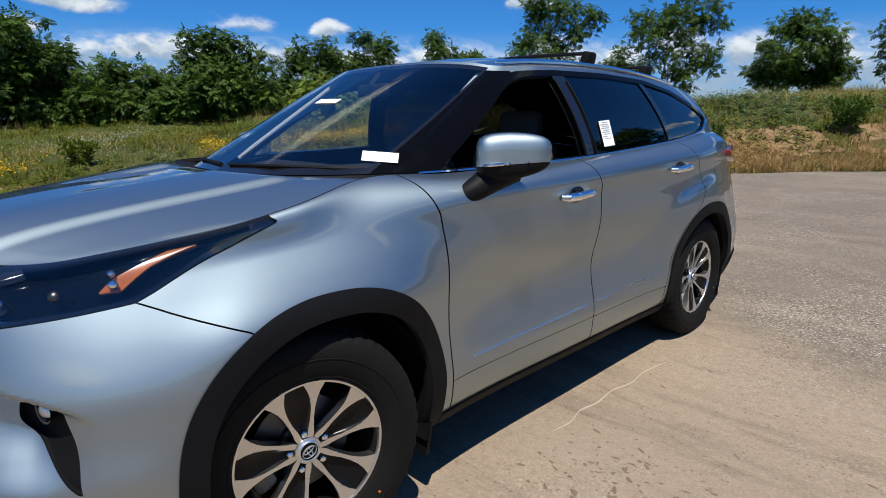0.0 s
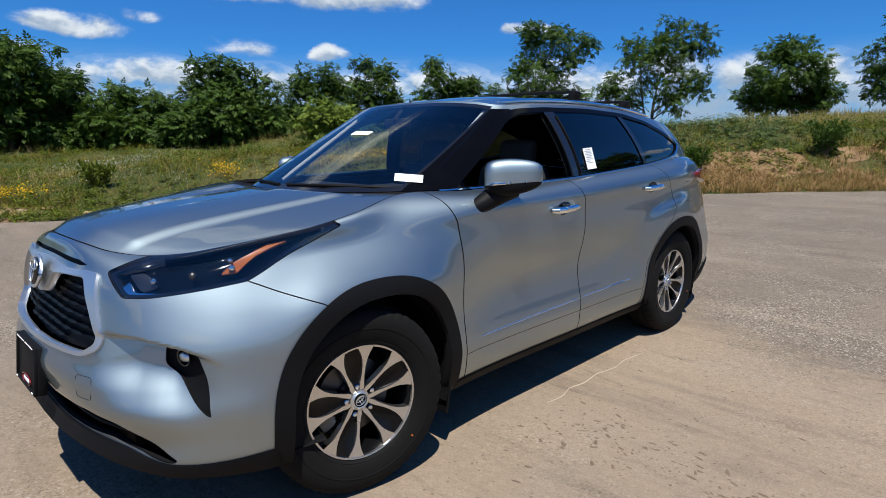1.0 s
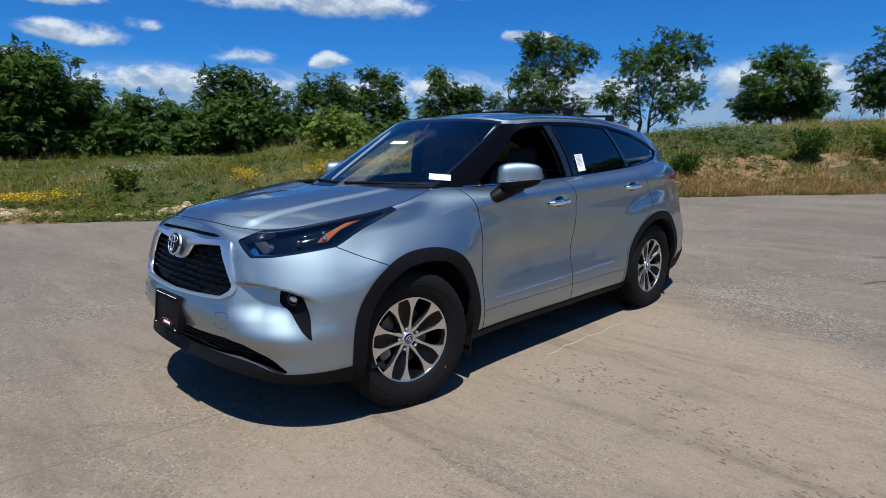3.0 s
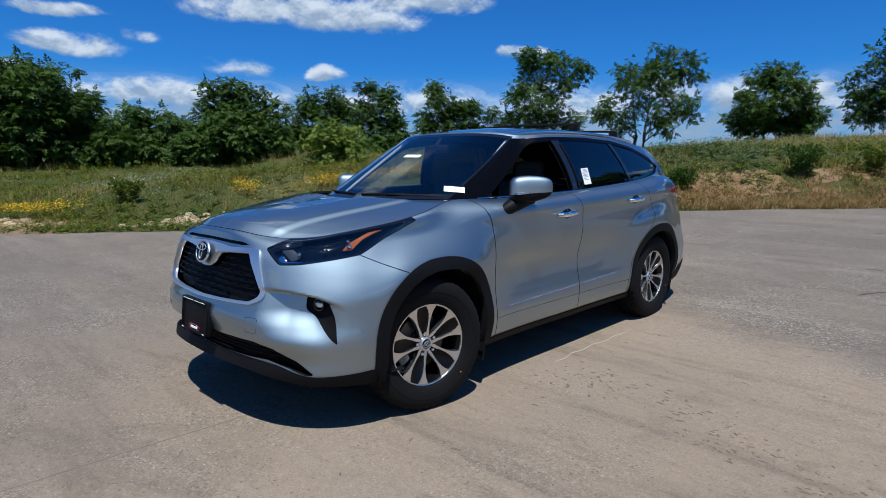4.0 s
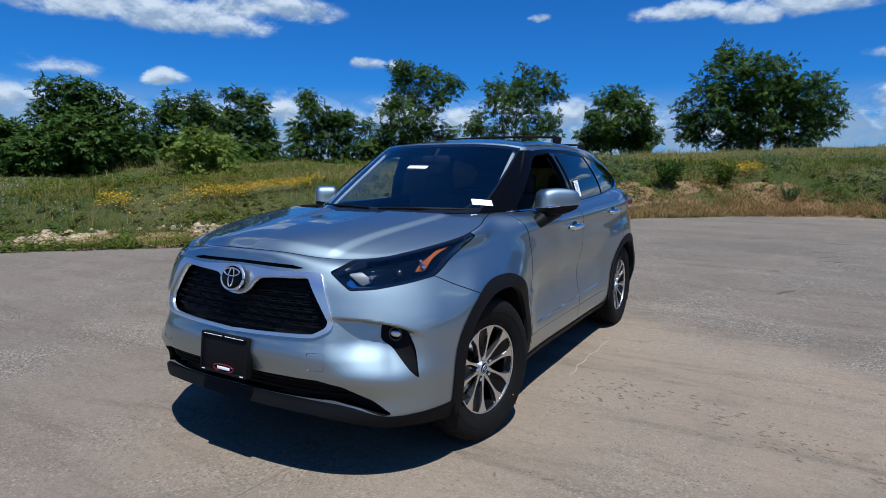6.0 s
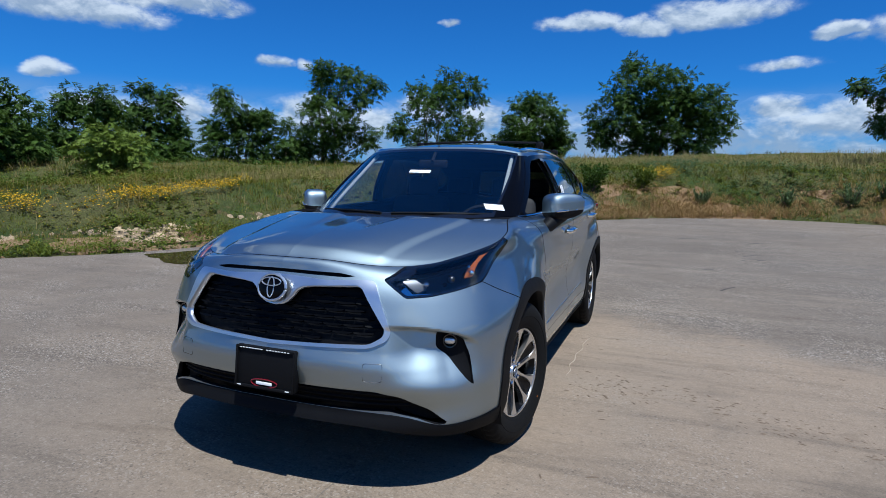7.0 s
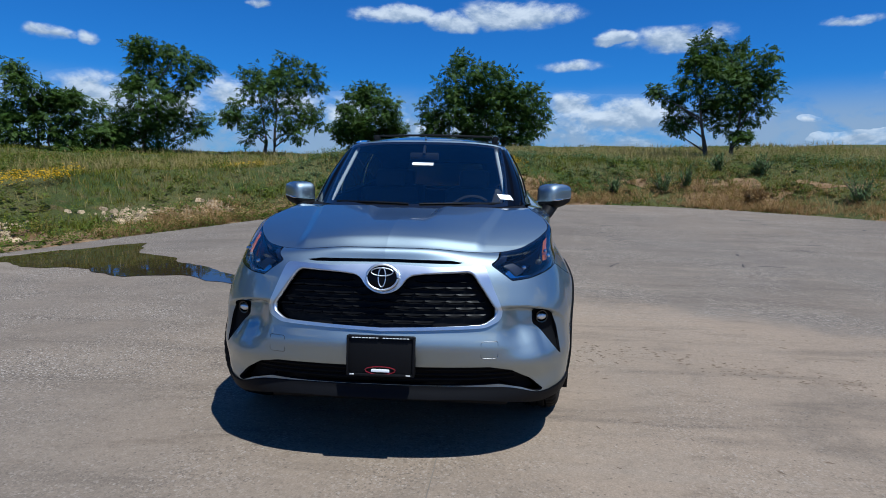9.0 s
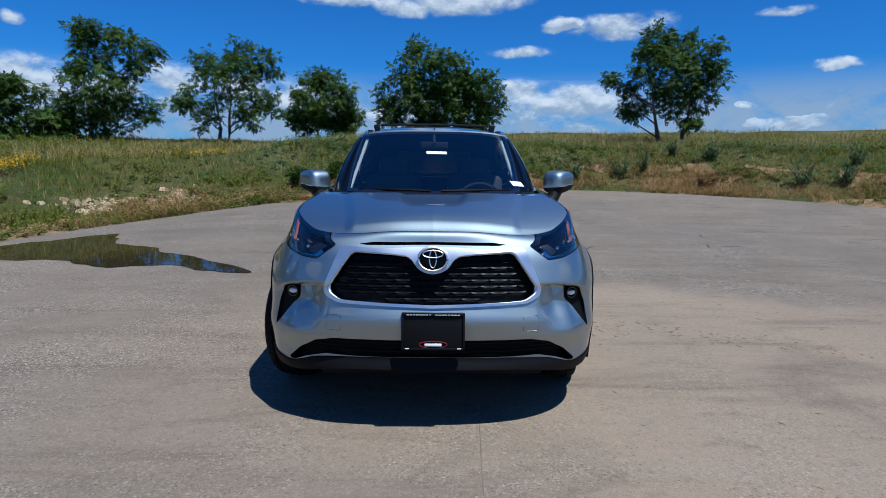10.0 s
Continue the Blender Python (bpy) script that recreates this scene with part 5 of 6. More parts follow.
D3 = lambda s: Yc(s) - np.interp(Z(s), [.3, .45, .60, .75, .86, .95, 1.05, 1.2, 1.3], [2.36, 2.365, 2.40, 2.50, 2.66, 2.735, 2.715, 2.60, 2.52])
fender, rest = rear.gap(D1, .0035)
door_front, rest = rest.gap(D2, .0035)
door_rear, quarter = rest.gap(D3, .003)
SILL = lambda s: Z(s) - .422
sill_a, door_front = door_front.gap(SILL, .0015)
sill_b, door_rear = door_rear.gap(SILL, .0015)
TAIL = rounded([(s_at(.94, 3.27), 1.125), (s_at(.90, 3.52), 1.085), (s_at(.80, 3.75), 1.060), (s_at(.45, 3.885), 1.085), (s_at(.45, 3.885), 1.135), (s_at(.80, 3.75), 1.172), (s_at(.91, 3.48), 1.186),
                (s_at(.945, 3.24), 1.168)], .02)
tail, quarter = quarter.gap(lambda s: inside(TAIL, S(s), Z(s)), .002)
FUEL = rounded([(s_at(.955, 2.96), 1.11), (s_at(.955, 3.13), 1.11), (s_at(.955, 3.13), .965), (s_at(.955, 2.96), .965)], .03)
fuel, quarter = quarter.gap(lambda s: inside(FUEL, S(s), Z(s)), .0014)
REAR_SEAM = lambda s: Z(s) - np.interp(S(s), [s_at(.955, 3.2), s_at(.86, 3.68), TS[-1]], [.80, .78, .74])
rear_bumper, quarter = quarter.cut(lambda s: np.maximum(REAR_SEAM(s), 3.28 - Yc(s)))

LIN = dict(edge=.018, inner=CABIN, inner_depth=.020)
side_names = ((lambda q: q), "left"), ((lambda q: q.mirror()), "right")
bumper.both().object("front_bumper", PAINT, car, "silver front bumper with scooped cheeks", edge=.022)
rear_bumper.both().object("rear_bumper", PAINT, car, edge=.022)
lower.both().moved(.009).object("lower_trim", BLACK, car, "black plastic lip and sill trim", edge=.03)
hood = hood.cut(lambda q: np.maximum(q.A[:, 0] - .993, .008 - q.A[:, 1]))[0]
# unseen dark copy of the hood, added to stop sun leaking through the gaps
hood.both().moved(-.035).object("hood_sun_block", CABIN, car)
hood.both().object("hood", PAINT, car, "sculpted silver hood", edge=.02)
for turn, side in side_names:
    turn(fender).object("fender", PAINT, car, edge=.02)
    df = turn(door_front).object("front_door", PAINT, car, "silver front door with its window lowered", **LIN)
    dr = turn(door_rear).object("rear_door", PAINT, car, "silver rear door", **LIN)
    turn(sill_a.join(sill_b)).object("sill", PAINT, car, edge=.02)
    turn(quarter).object("rear_quarter", PAINT, car, **LIN)
    if side == "left":
        turn(fuel).object("fuel_flap", PAINT, car, edge=.012)
    else:
        turn(fuel).object("rear_quarter_patch", PAINT, car, edge=.012)
    for fl in flares:
        turn(fl.moved(.007)).object("wheel_arch_trim", BLACK, car, "matt black plastic wheel-arch trim", edge=.05)
    turn(tail.moved(.034)).object("tail_lamp", RED, car, "dark red tail lamp", edge=.06)

# ---- front: grille, chrome, intake, fog lamps ----
surround.both().moved(.010).object("grille_surround", SATIN, car, "satin chrome grille surround", edge=.030)
slot.both().moved(-.018).object("grille_slot", BLACK, car, edge=.01)
grille_ob = grille.both().moved(-.050).object("grille", BLACK, car, "black honeycomb grille")
intake.both().moved(-.06).object("lower_intake", BLACK, car, "black lower air intake", edge=.02)


def slats(parent, rows, poly, count_at, mat, size, deep):
    """Short curved slats in staggered rows."""
    bm = bmesh.new()
    n = 6
    for k in range(n + 1):
        u = k / n * 2 - 1
        sag = .006 * (1 - u * u)
        for dz, dy in ((size[1] * (1 - .75 * u * u), 0), (-size[1] * .2, -.004), (-size[1] * .6, .014)):
            bm.verts.new((u * size[0], dy, dz * .5 - sag))
    bm.verts.ensure_lookup_table()
    for k in range(n):
        for j in range(2):
            bm.faces.new([bm.verts[3 * k + j], bm.verts[3 * k + j + 1], bm.verts[3 * k + 4 + j], bm.verts[3 * k + 3 + j]])
    first = part("slat", bm, mat, parent)
    used = False
    for r, z in enumerate(rows):
        step = size[0] * 2.08
        for c in range(-8, 9):
            x = (c + .5 * (r % 2)) * step
            if float(inside(poly, np.array([abs(x)]), np.array([z]))[0]) > -.016:
                continue
            p, nn = front_pt(abs(x), z)
            m = pose(x, p[1] + deep, z, -12, 0, math.degrees(math.atan2(nn[0] * (1 if x > 0 else -1), -nn[1])))
            if not used:
                first.matrix_local, used = m, True
            else:
                o = first.copy()
                scene.collection.objects.link(o)
                o.matrix_local = m


slats(grille_ob, np.linspace(.70, .915, 8), GRILLE, 0, MESH, (.046, .018), .034)
bm = bmesh.new()
for z in (.42, .445, .47):
    tube(bm, [(x, front_pt(abs(x), z)[0][1] + .035, z) for x in np.linspace(-.62, .62, 31)], .006, 6)
part("intake_bar", bm, BLACK, car)


def ring_mesh(rx, rz, r, at, turn=None, n=40):
    bm = bmesh.new()
    tube(bm, [(rx * math.cos(a), 0, rz * math.sin(a)) for a in np.linspace(0, math.tau, n, endpoint=False)], r, 8, True)
    return bm


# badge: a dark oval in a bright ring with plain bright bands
emblem = empty("emblem", pose(0, -.862, .905, -14))
emblem.parent = car
bm = bmesh.new()
bmesh.ops.create_uvsphere(bm, u_segments=28, v_segments=14, radius=1)
bmesh.ops.scale(bm, vec=(.073, .011, .059), verts=bm.verts)
part("badge_plate", bm, PILLAR, emblem, "glossy black oval badge plate")
part("badge_ring", ring_mesh(.072, .058, .0065, 0), SATIN, emblem, "chrome oval ring")
o = part("badge_band", ring_mesh(.017, .044, .0030, 0), SATIN, emblem)
o.location = (0, -.010, 0)
o = part("badge_band", ring_mesh(.050, .018, .0030, 0), SATIN, emblem)
o.location = (0, -.010, .024)

for sx in (1, -1):
    turn = side_names[0 if sx > 0 else 1][0]
    pocket = turn(fog.moved(-.016)).object("fog_pocket", BLACK, car, "black fog-lamp pocket")
    at = front_pt(.752, .688)[0] + np.array([0, .004, 0])
    fl = empty("fog_lamp", pose(sx * at[0], at[1], at[2], 0, 0, sx * 18))
    fl.parent = car
    bm = bmesh.new()
    lathe(bm, [(-.03, .014), (-.002, .027), (.004, .031), (.007, .031), (.006, .026)], 28)
    bmesh.ops.rotate(bm, matrix=Matrix.Rotation(radians(-90), 3, "Z"), verts=bm.verts)
    part("fog_bezel", bm, GLOSS_BLACK, fl, "glossy black fog-lamp bezel")
    bm = bmesh.new()
    bmesh.ops.create_uvsphere(bm, u_segments=20, v_segments=10, radius=.028)
    bmesh.ops.scale(bm, vec=(.95, .40, .62), verts=bm.verts)
    part("fog_lens", bm, SATIN, fl, "bright faceted fog-lamp lens", smooth=False)

# small square covers of the towing eyes, a fine groove round each
for sx in (1, -1):
    ring = rounded([(.458, .618), (.536, .618), (.536, .541), (.458, .541)], .012)
    bm = bmesh.new()
    tube(bm, [(sx * x, front_pt(x, z)[0][1] - .0006, z) for x, z in ring], .0010, 4, True)
    part("towing_cover", bm, STEEL, car, "fine groove of the towing-eye cover")

# ---- plate holder ----
plate = empty("plate_holder", pose(.004, -.922, .553, -6))
plate.parent = car
bm = bmesh.new()
box(bm, (0, .012, 0), (.315, .035, .185), .008)
part("holder", bm, BLACK, plate, "empty black dealer plate holder")
bm = bmesh.new()
for x in (-.151, .151):
    box(bm, (x, -.008, 0), (.010, .012, .182), .003)
for z in (-.086, .086):
    box(bm, (0, -.008, z), (.31, .012, .012), .003)
part("holder_rim", bm, BLACK, plate)
bm = bmesh.new()
for x in np.linspace(-.125, .125, 17):
    if abs(x) > .012:
        box(bm, (x, -.0155, .084), (.011, .002, .0032))
for x in (-.128, .128):
    box(bm, (x, -.0155, -.083), (.020, .002, .004))
tagged(part("lettering", bm, PAPER, plate, "small unreadable pale lettering"), kind="stuff")
bm = bmesh.new()
tube(bm, [(.068 * math.cos(a) * (1 + .12 * math.sin(a)), -.008, .018 * math.sin(a) - .066) for a in np.linspace(0, math.tau, 36, endpoint=False)], .003, 6, True)
part("dealer_mark", bm, RED, plate, "red oval dealer mark")
bm = bmesh.new()
box(bm, (0, -.008, -.066), (.084, .003, .014), .002)
part("dealer_bar", bm, PAPER, plate, "plain white bar in the mark")

# ---- headlamps ----
def headlamp(turn, sx):
    """A dark housing behind a clear cover, with lens tubes, a bright inner blade and an amber reflector."""
    ob = empty("headlamp", Matrix())
    ob.parent = car
    tagged(ob, "slim swept-back headlamp with amber side reflector")
    turn(lamp.moved(-.045)).object("housing", PILLAR, ob, "glossy black housing", edge=.0)
    turn(lamp.moved(.001)).object("cover", CLEAR, ob, "clear cover")
    band = lambda s: inside(rounded([(s_at(.865, -.55), .950), (s_at(.899, -.475), .952), (s_at(.924, -.41), 1.004), (s_at(.942, -.27), 1.062), (s_at(.930, -.395), 1.052), (s_at(.911, -.445), 1.022), (s_at(.889, -.50), .996)], .008), S(s), Z(s))
    a, _ = lamp.cut(lambda s: band(s) + .006)
    turn(a.moved(-.018)).object("amber_reflector", AMBER, ob, "amber side reflector", edge=.012)
    rim, _ = lamp.cut(lambda s: -(inside(LAMP, S(s), Z(s)) + .012))
    turn(rim.moved(-.010)).object("bezel", GLOSS_BLACK, ob, edge=.03)
    blade = lambda s: inside(rounded([(s_at(.60, -.80), .915), (s_at(.635, -.785), .893), (s_at(.74, -.71), .897), (s_at(.74, -.71), .903), (s_at(.65, -.775), .903), (s_at(.62, -.79), .935)], .004), S(s), Z(s))
    a, _ = lamp.cut(blade)
    turn(a.moved(-.015)).object("inner_blade", CHROME, ob, "bright inner blade", edge=.012)
    lens = lambda s: inside(rounded([(s_at(.612, -.80), .962), (s_at(.662, -.766), .972), (s_at(.718, -.727), .928), (s_at(.669, -.761), .908)], .01), S(s), Z(s))
    a, _ = lamp.cut(lens)
    turn(a.moved(-.022)).object("inner_lens", STEEL, ob, "pale ribbed lens at the inner end", edge=.015)
    for (x, z, r) in ((.655, .935, .012), (.735, .950, .015), (.79, .968, .012), (.775, .992, .009)):
        bm = bmesh.new()
        p, n = front_pt(x, z)
        mtx = Matrix.Translation((p[0] * sx, p[1] + .016, p[2])) @ Matrix.Rotation(sx * radians(22), 4, "Z")
        r0 = bmesh.ops.create_uvsphere(bm, u_segments=16, v_segments=10, radius=r)["verts"]
        bmesh.ops.transform(bm, matrix=mtx, verts=r0)
        part("projector", bm, STEEL if r > .0125 else CHROME, ob, "small projector lens")


for turn, side in side_names:
    headlamp(turn, 1 if side == "left" else -1)

# ---- glasshouse ----
DLO = [(.70, 1.178), (1.04, 1.405), (1.19, 1.505), (1.30, 1.545), (1.55, 1.565), (2.0, 1.575), (2.45, 1.563), (2.80, 1.522), (3.05, 1.452), (3.225, 1.378), (3.16, 1.335), (3.05, 1.300), (2.80, 1.268), (2.4, 1.238),
       (1.68, 1.200), (1.2, 1.186)]
DLO_OUT = [(.52, 1.10), (1.00, 1.425), (1.17, 1.545), (1.30, 1.572), (1.55, 1.590), (2.0, 1.600), (2.46, 1.588), (2.83, 1.542), (3.09, 1.468), (3.275, 1.382), (3.18, 1.318), (3.06, 1.283), (2.80, 1.25), (2.4, 1.22), (1.68, 1.18), (1.2, 1.10)]
side_of = lambda poly: (lambda s: np.where(s.A[:, 0] > 2.4, inside(poly, s.V[:, 1], s.V[:, 2]), 9.0))
screen, house = house.cut(lambda s: np.maximum(s.A[:, 0] - (2.62 + .30 * s.A[:, 1]), s.A[:, 1] - .975))
opening, house = house.cut(side_of(rounded(DLO, .05)))
frame_band, house = house.cut(side_of(rounded(DLO_OUT, .05)))
pillar, house = house.cut(lambda s: np.maximum(s.V[:, 1] - 1.26, s.A[:, 1] - (.945)))
rear_glass, house = house.cut(lambda s: np.maximum(11.4 - s.A[:, 0], np.abs(s.A[:, 1] - .5) - .42))
BAR_B = lambda s: s.V[:, 1] - np.interp(s.V[:, 2], [1.19, 1.54], [1.655, 1.585])
BAR_C = lambda s: s.V[:, 1] - np.interp(s.V[:, 2], [1.23, 1.56], [2.575, 2.415])
post, glass_all = opening.cut(lambda s: np.minimum(np.abs(BAR_B(s)) - .050, np.abs(BAR_C(s)) - .028))
win_front, glass_all = glass_all.cut(BAR_B)
win_rear, win_quarter = glass_all.cut(BAR_C)
frit, screen_glass = screen.cut(lambda s: np.minimum(np.minimum(s.A[:, 1] - .05, .935 - s.A[:, 1]), (2.62 + .30 * s.A[:, 1] - s.A[:, 0] - .10) * .5))
LINE = dict(edge=.03, inner=CABIN, inner_depth=.03)
screen_glass.both().object("windscreen", WINDSCREEN, car, "raked windscreen with dark reflections").visible_shadow = False
frit.both().object("windscreen_edge", GLOSS_BLACK, car, "black windscreen border", inner=CABIN, inner_depth=.006)
rear_glass.both().object("rear_window", PRIVACY, car)
for turn, side in side_names:
    turn(pillar).object("windscreen_pillar", PILLAR, car, "black windscreen pillar", **LINE)
    turn(frame_band.moved(.004)).object("window_frame", PILLAR, car, "black window frame", **LINE)
    for pc in post.cut(lambda q: q.V[:, 1] - 2.0):
        turn(pc.moved(.002)).object("window_post", GLOSS_BLACK, car, inner=CABIN, inner_depth=.03)
    turn(win_rear.moved(-.004)).object("rear_door_window", PRIVACY, car, "dark tinted rear door window")
    turn(win_quarter.moved(-.004)).object("quarter_window", PRIVACY, car, "dark tinted quarter window")
    if side == "right":
        turn(win_front.moved(-.004)).object("front_door_window", SIDE_GLASS, car, "clear front passenger window").visible_shadow = False
    turn(house).object("roof_side", PAINT, car, "silver roof side and rear pillar", edge=.01, inner=CABIN, inner_depth=.03)
    bm = bmesh.new()
    sx = 1 if side == "left" else -1
    line = [(.60, 1.166), (.9, 1.172), (1.2, 1.177), (1.68, 1.191), (2.4, 1.229), (2.80, 1.259), (3.05, 1.291), (3.16, 1.325), (3.235, 1.376)]
    pts = []
    for y, z in spline(range(9), line, np.linspace(0, 8, 60)):
        p, n = side_pt(y, z, HOUSE_SIDE)
        pts.append(((p[0] + .009) * sx, y, z))
    tube(bm, pts, .0075, 6)
    part("belt_moulding", bm, CHROME, car, "thin chrome strip along the window foot")
    bm = bmesh.new()
    for off in (-.048, .046):
        pts = []
        for z in np.linspace(1.20, 1.545, 14):
            y = np.interp(z, [1.19, 1.54], [1.655, 1.585]) + off
            p, n = side_pt(y, z, HOUSE_SIDE)
            pts.append(((p[0] + .008) * sx, y, z))
        tube(bm, pts, .005, 6)
    part("door_seal", bm, BLACK, car)
roof.both().object("roof", PAINT, car, "silver roof", inner=CABIN, inner_depth=.03)
# cowl between hood and windscreen
r = np.linspace(0, 1, 50)
K = HOOD[:, -1]
K = np.array([spline(np.linspace(0, 1, len(K)), K, r)])[0]
Lw = spline(LS, LOW, r * 4)
v = np.linspace(0, 1, 8)[None, :, None]
cowl = K[:, None] * (1 - v) + Lw[:, None] * v
cowl[..., 2] -= .022 * np.sin(np.pi * np.clip(v[..., 0] * 1.1, 0, 1)) + .004
Sheet.grid(cowl).both().object("cowl", BLACK, car, "black cowl panel", edge=.0)
for x0, x1 in ((.05, .60), (-.52, -.02)):
    bm = bmesh.new()
    pts = [(x, float(np.interp(abs(x), LOW[:5, 0], LOW[:5, 1])) + .035, 1.19 - .012 * abs(t - .5)) for t, x in zip(np.linspace(0, 1, 14), np.linspace(x0, x1, 14))]
    tube(bm, pts, .008, 6)
    part("wiper", bm, BLACK, car, "black wiper at rest")

# ---- roof bars ----
for k, y in enumerate((2.03, 2.70)):
    bar = empty("roof_crossbar", Matrix())
    bar.parent = car
    bm = bmesh.new()
    zb = 1.712 - .03 * k
    tube(bm, [(x, y, zb + .012 * (1 - (x / .52) ** 2)) for x in np.linspace(-.52, .52, 15)], .010, 8)
    part("bar", bm, BLACK, bar, "black roof crossbar")
    for sx in (1, -1):
        bm = bmesh.new()
        box(bm, (sx * .55, y, zb - .026), (.055, .085, .070), .016, Matrix.Rotation(sx * radians(12), 4, "Y"))
        part("foot", bm, BLACK, bar, "black crossbar foot")
for sx in (1, -1):
    bm = bmesh.new()
    pts = []
    for y in np.linspace(1.22, 3.05, 26):
        p, n = near(roof, (0, 1), (.575, y))
        pts.append((sx * p[0], y, p[2] + .012))
    tube(bm, pts, [.004] + [.012] * 24 + [.004], 8)
    part("roof_rail", bm, PAINT, car, "slim silver roof rail")

# ---- closing parts under the body ----
bm = bmesh.new()
box(bm, (0, 1.42, .285), (1.20, 4.2, .09), .02)
box(bm, (0, 1.42, .31), (1.72, 1.85, .09), .02)
part("underbody", bm, BLACK, car, "dark underbody")
bm = bmesh.new()
box(bm, (0, -.32, .60), (1.02, .72, .62), .03)
box(bm, (0, -.66, .56), (1.10, .16, .50), .03)
box(bm, (0, .30, .70), (1.30, .30, .72), .03)
part("engine_bay", bm, BLACK, car, "dark filled engine bay")
# tray closing the nose from below
tt = np.linspace(0, TS[7], 40)
edge_pts = spline(TS, PLAN, tt)
rows = np.stack([np.column_stack([edge_pts[:, 0] * .95, np.minimum(edge_pts[:, 1] * .93 + .01, -.18) * (1 - k) - .18 * k, np.interp(tt, [0, TS[4], TS[7]], [.345, .30, .28])]) for k in np.linspace(0, 1, 6)], 1)
Sheet.grid(rows).both().object("nose_tray", BLACK, car)
for sx in (1, -1):
    for yc in (.035, 2.84):
        bm = bmesh.new()
        ring = []
        for a in np.linspace(-.35, math.pi + .35, 26):
            ring.append((yc + .435 * math.cos(a), .385 + .435 * math.sin(a)))
        rows = [[bm.verts.new((sx * x, y, z)) for y, z in ring] for x in (.50, .93)]
        for k in range(25):
            bm.faces.new((rows[0][k], rows[0][k + 1], rows[1][k + 1], rows[1][k]))
        bm.faces.new(rows[0])
        part("arch_liner", bm, BLACK, car)
        # mud flap behind the wheel
        bm = bmesh.new()
        box(bm, (sx * .845, yc + .445, .30), (.15, .018, .27), .006, Matrix.Rotation(radians(-10), 4, "X"))
        part("mud_flap", bm, BLACK, car, "black mud flap")


# ---- wheels ----
def strip(bm, rs, lo, hi, xs, deep, mid=None):
    """A raised band between two angles (degrees, by radius) with side walls."""
    top, bot = [], []
    for r, a0, a1, x in zip(rs, lo, hi, xs):
        row_t, row_b = [], []
        for f in (0, .33, .67, 1):
            a = radians(a0 + (a1 - a0) * f)
            dip = 0 if mid is None else mid * math.sin(math.pi * f)
            row_t.append(bm.verts.new((x - dip, r * math.cos(a), r * math.sin(a))))
        for a in (radians(a0), radians(a1)):
            row_b.append(bm.verts.new((x - deep, r * math.cos(a), r * math.sin(a))))
        top.append(row_t)
        bot.append(row_b)
    for i in range(len(rs) - 1):
        for k in range(3):
            bm.faces.new((top[i][k], top[i + 1][k], top[i + 1][k + 1], top[i][k + 1]))
        bm.faces.new((bot[i][0], bot[i + 1][0], top[i + 1][0], top[i][0]))
        bm.faces.new((top[i][3], top[i + 1][3], bot[i + 1][1], bot[i][1]))


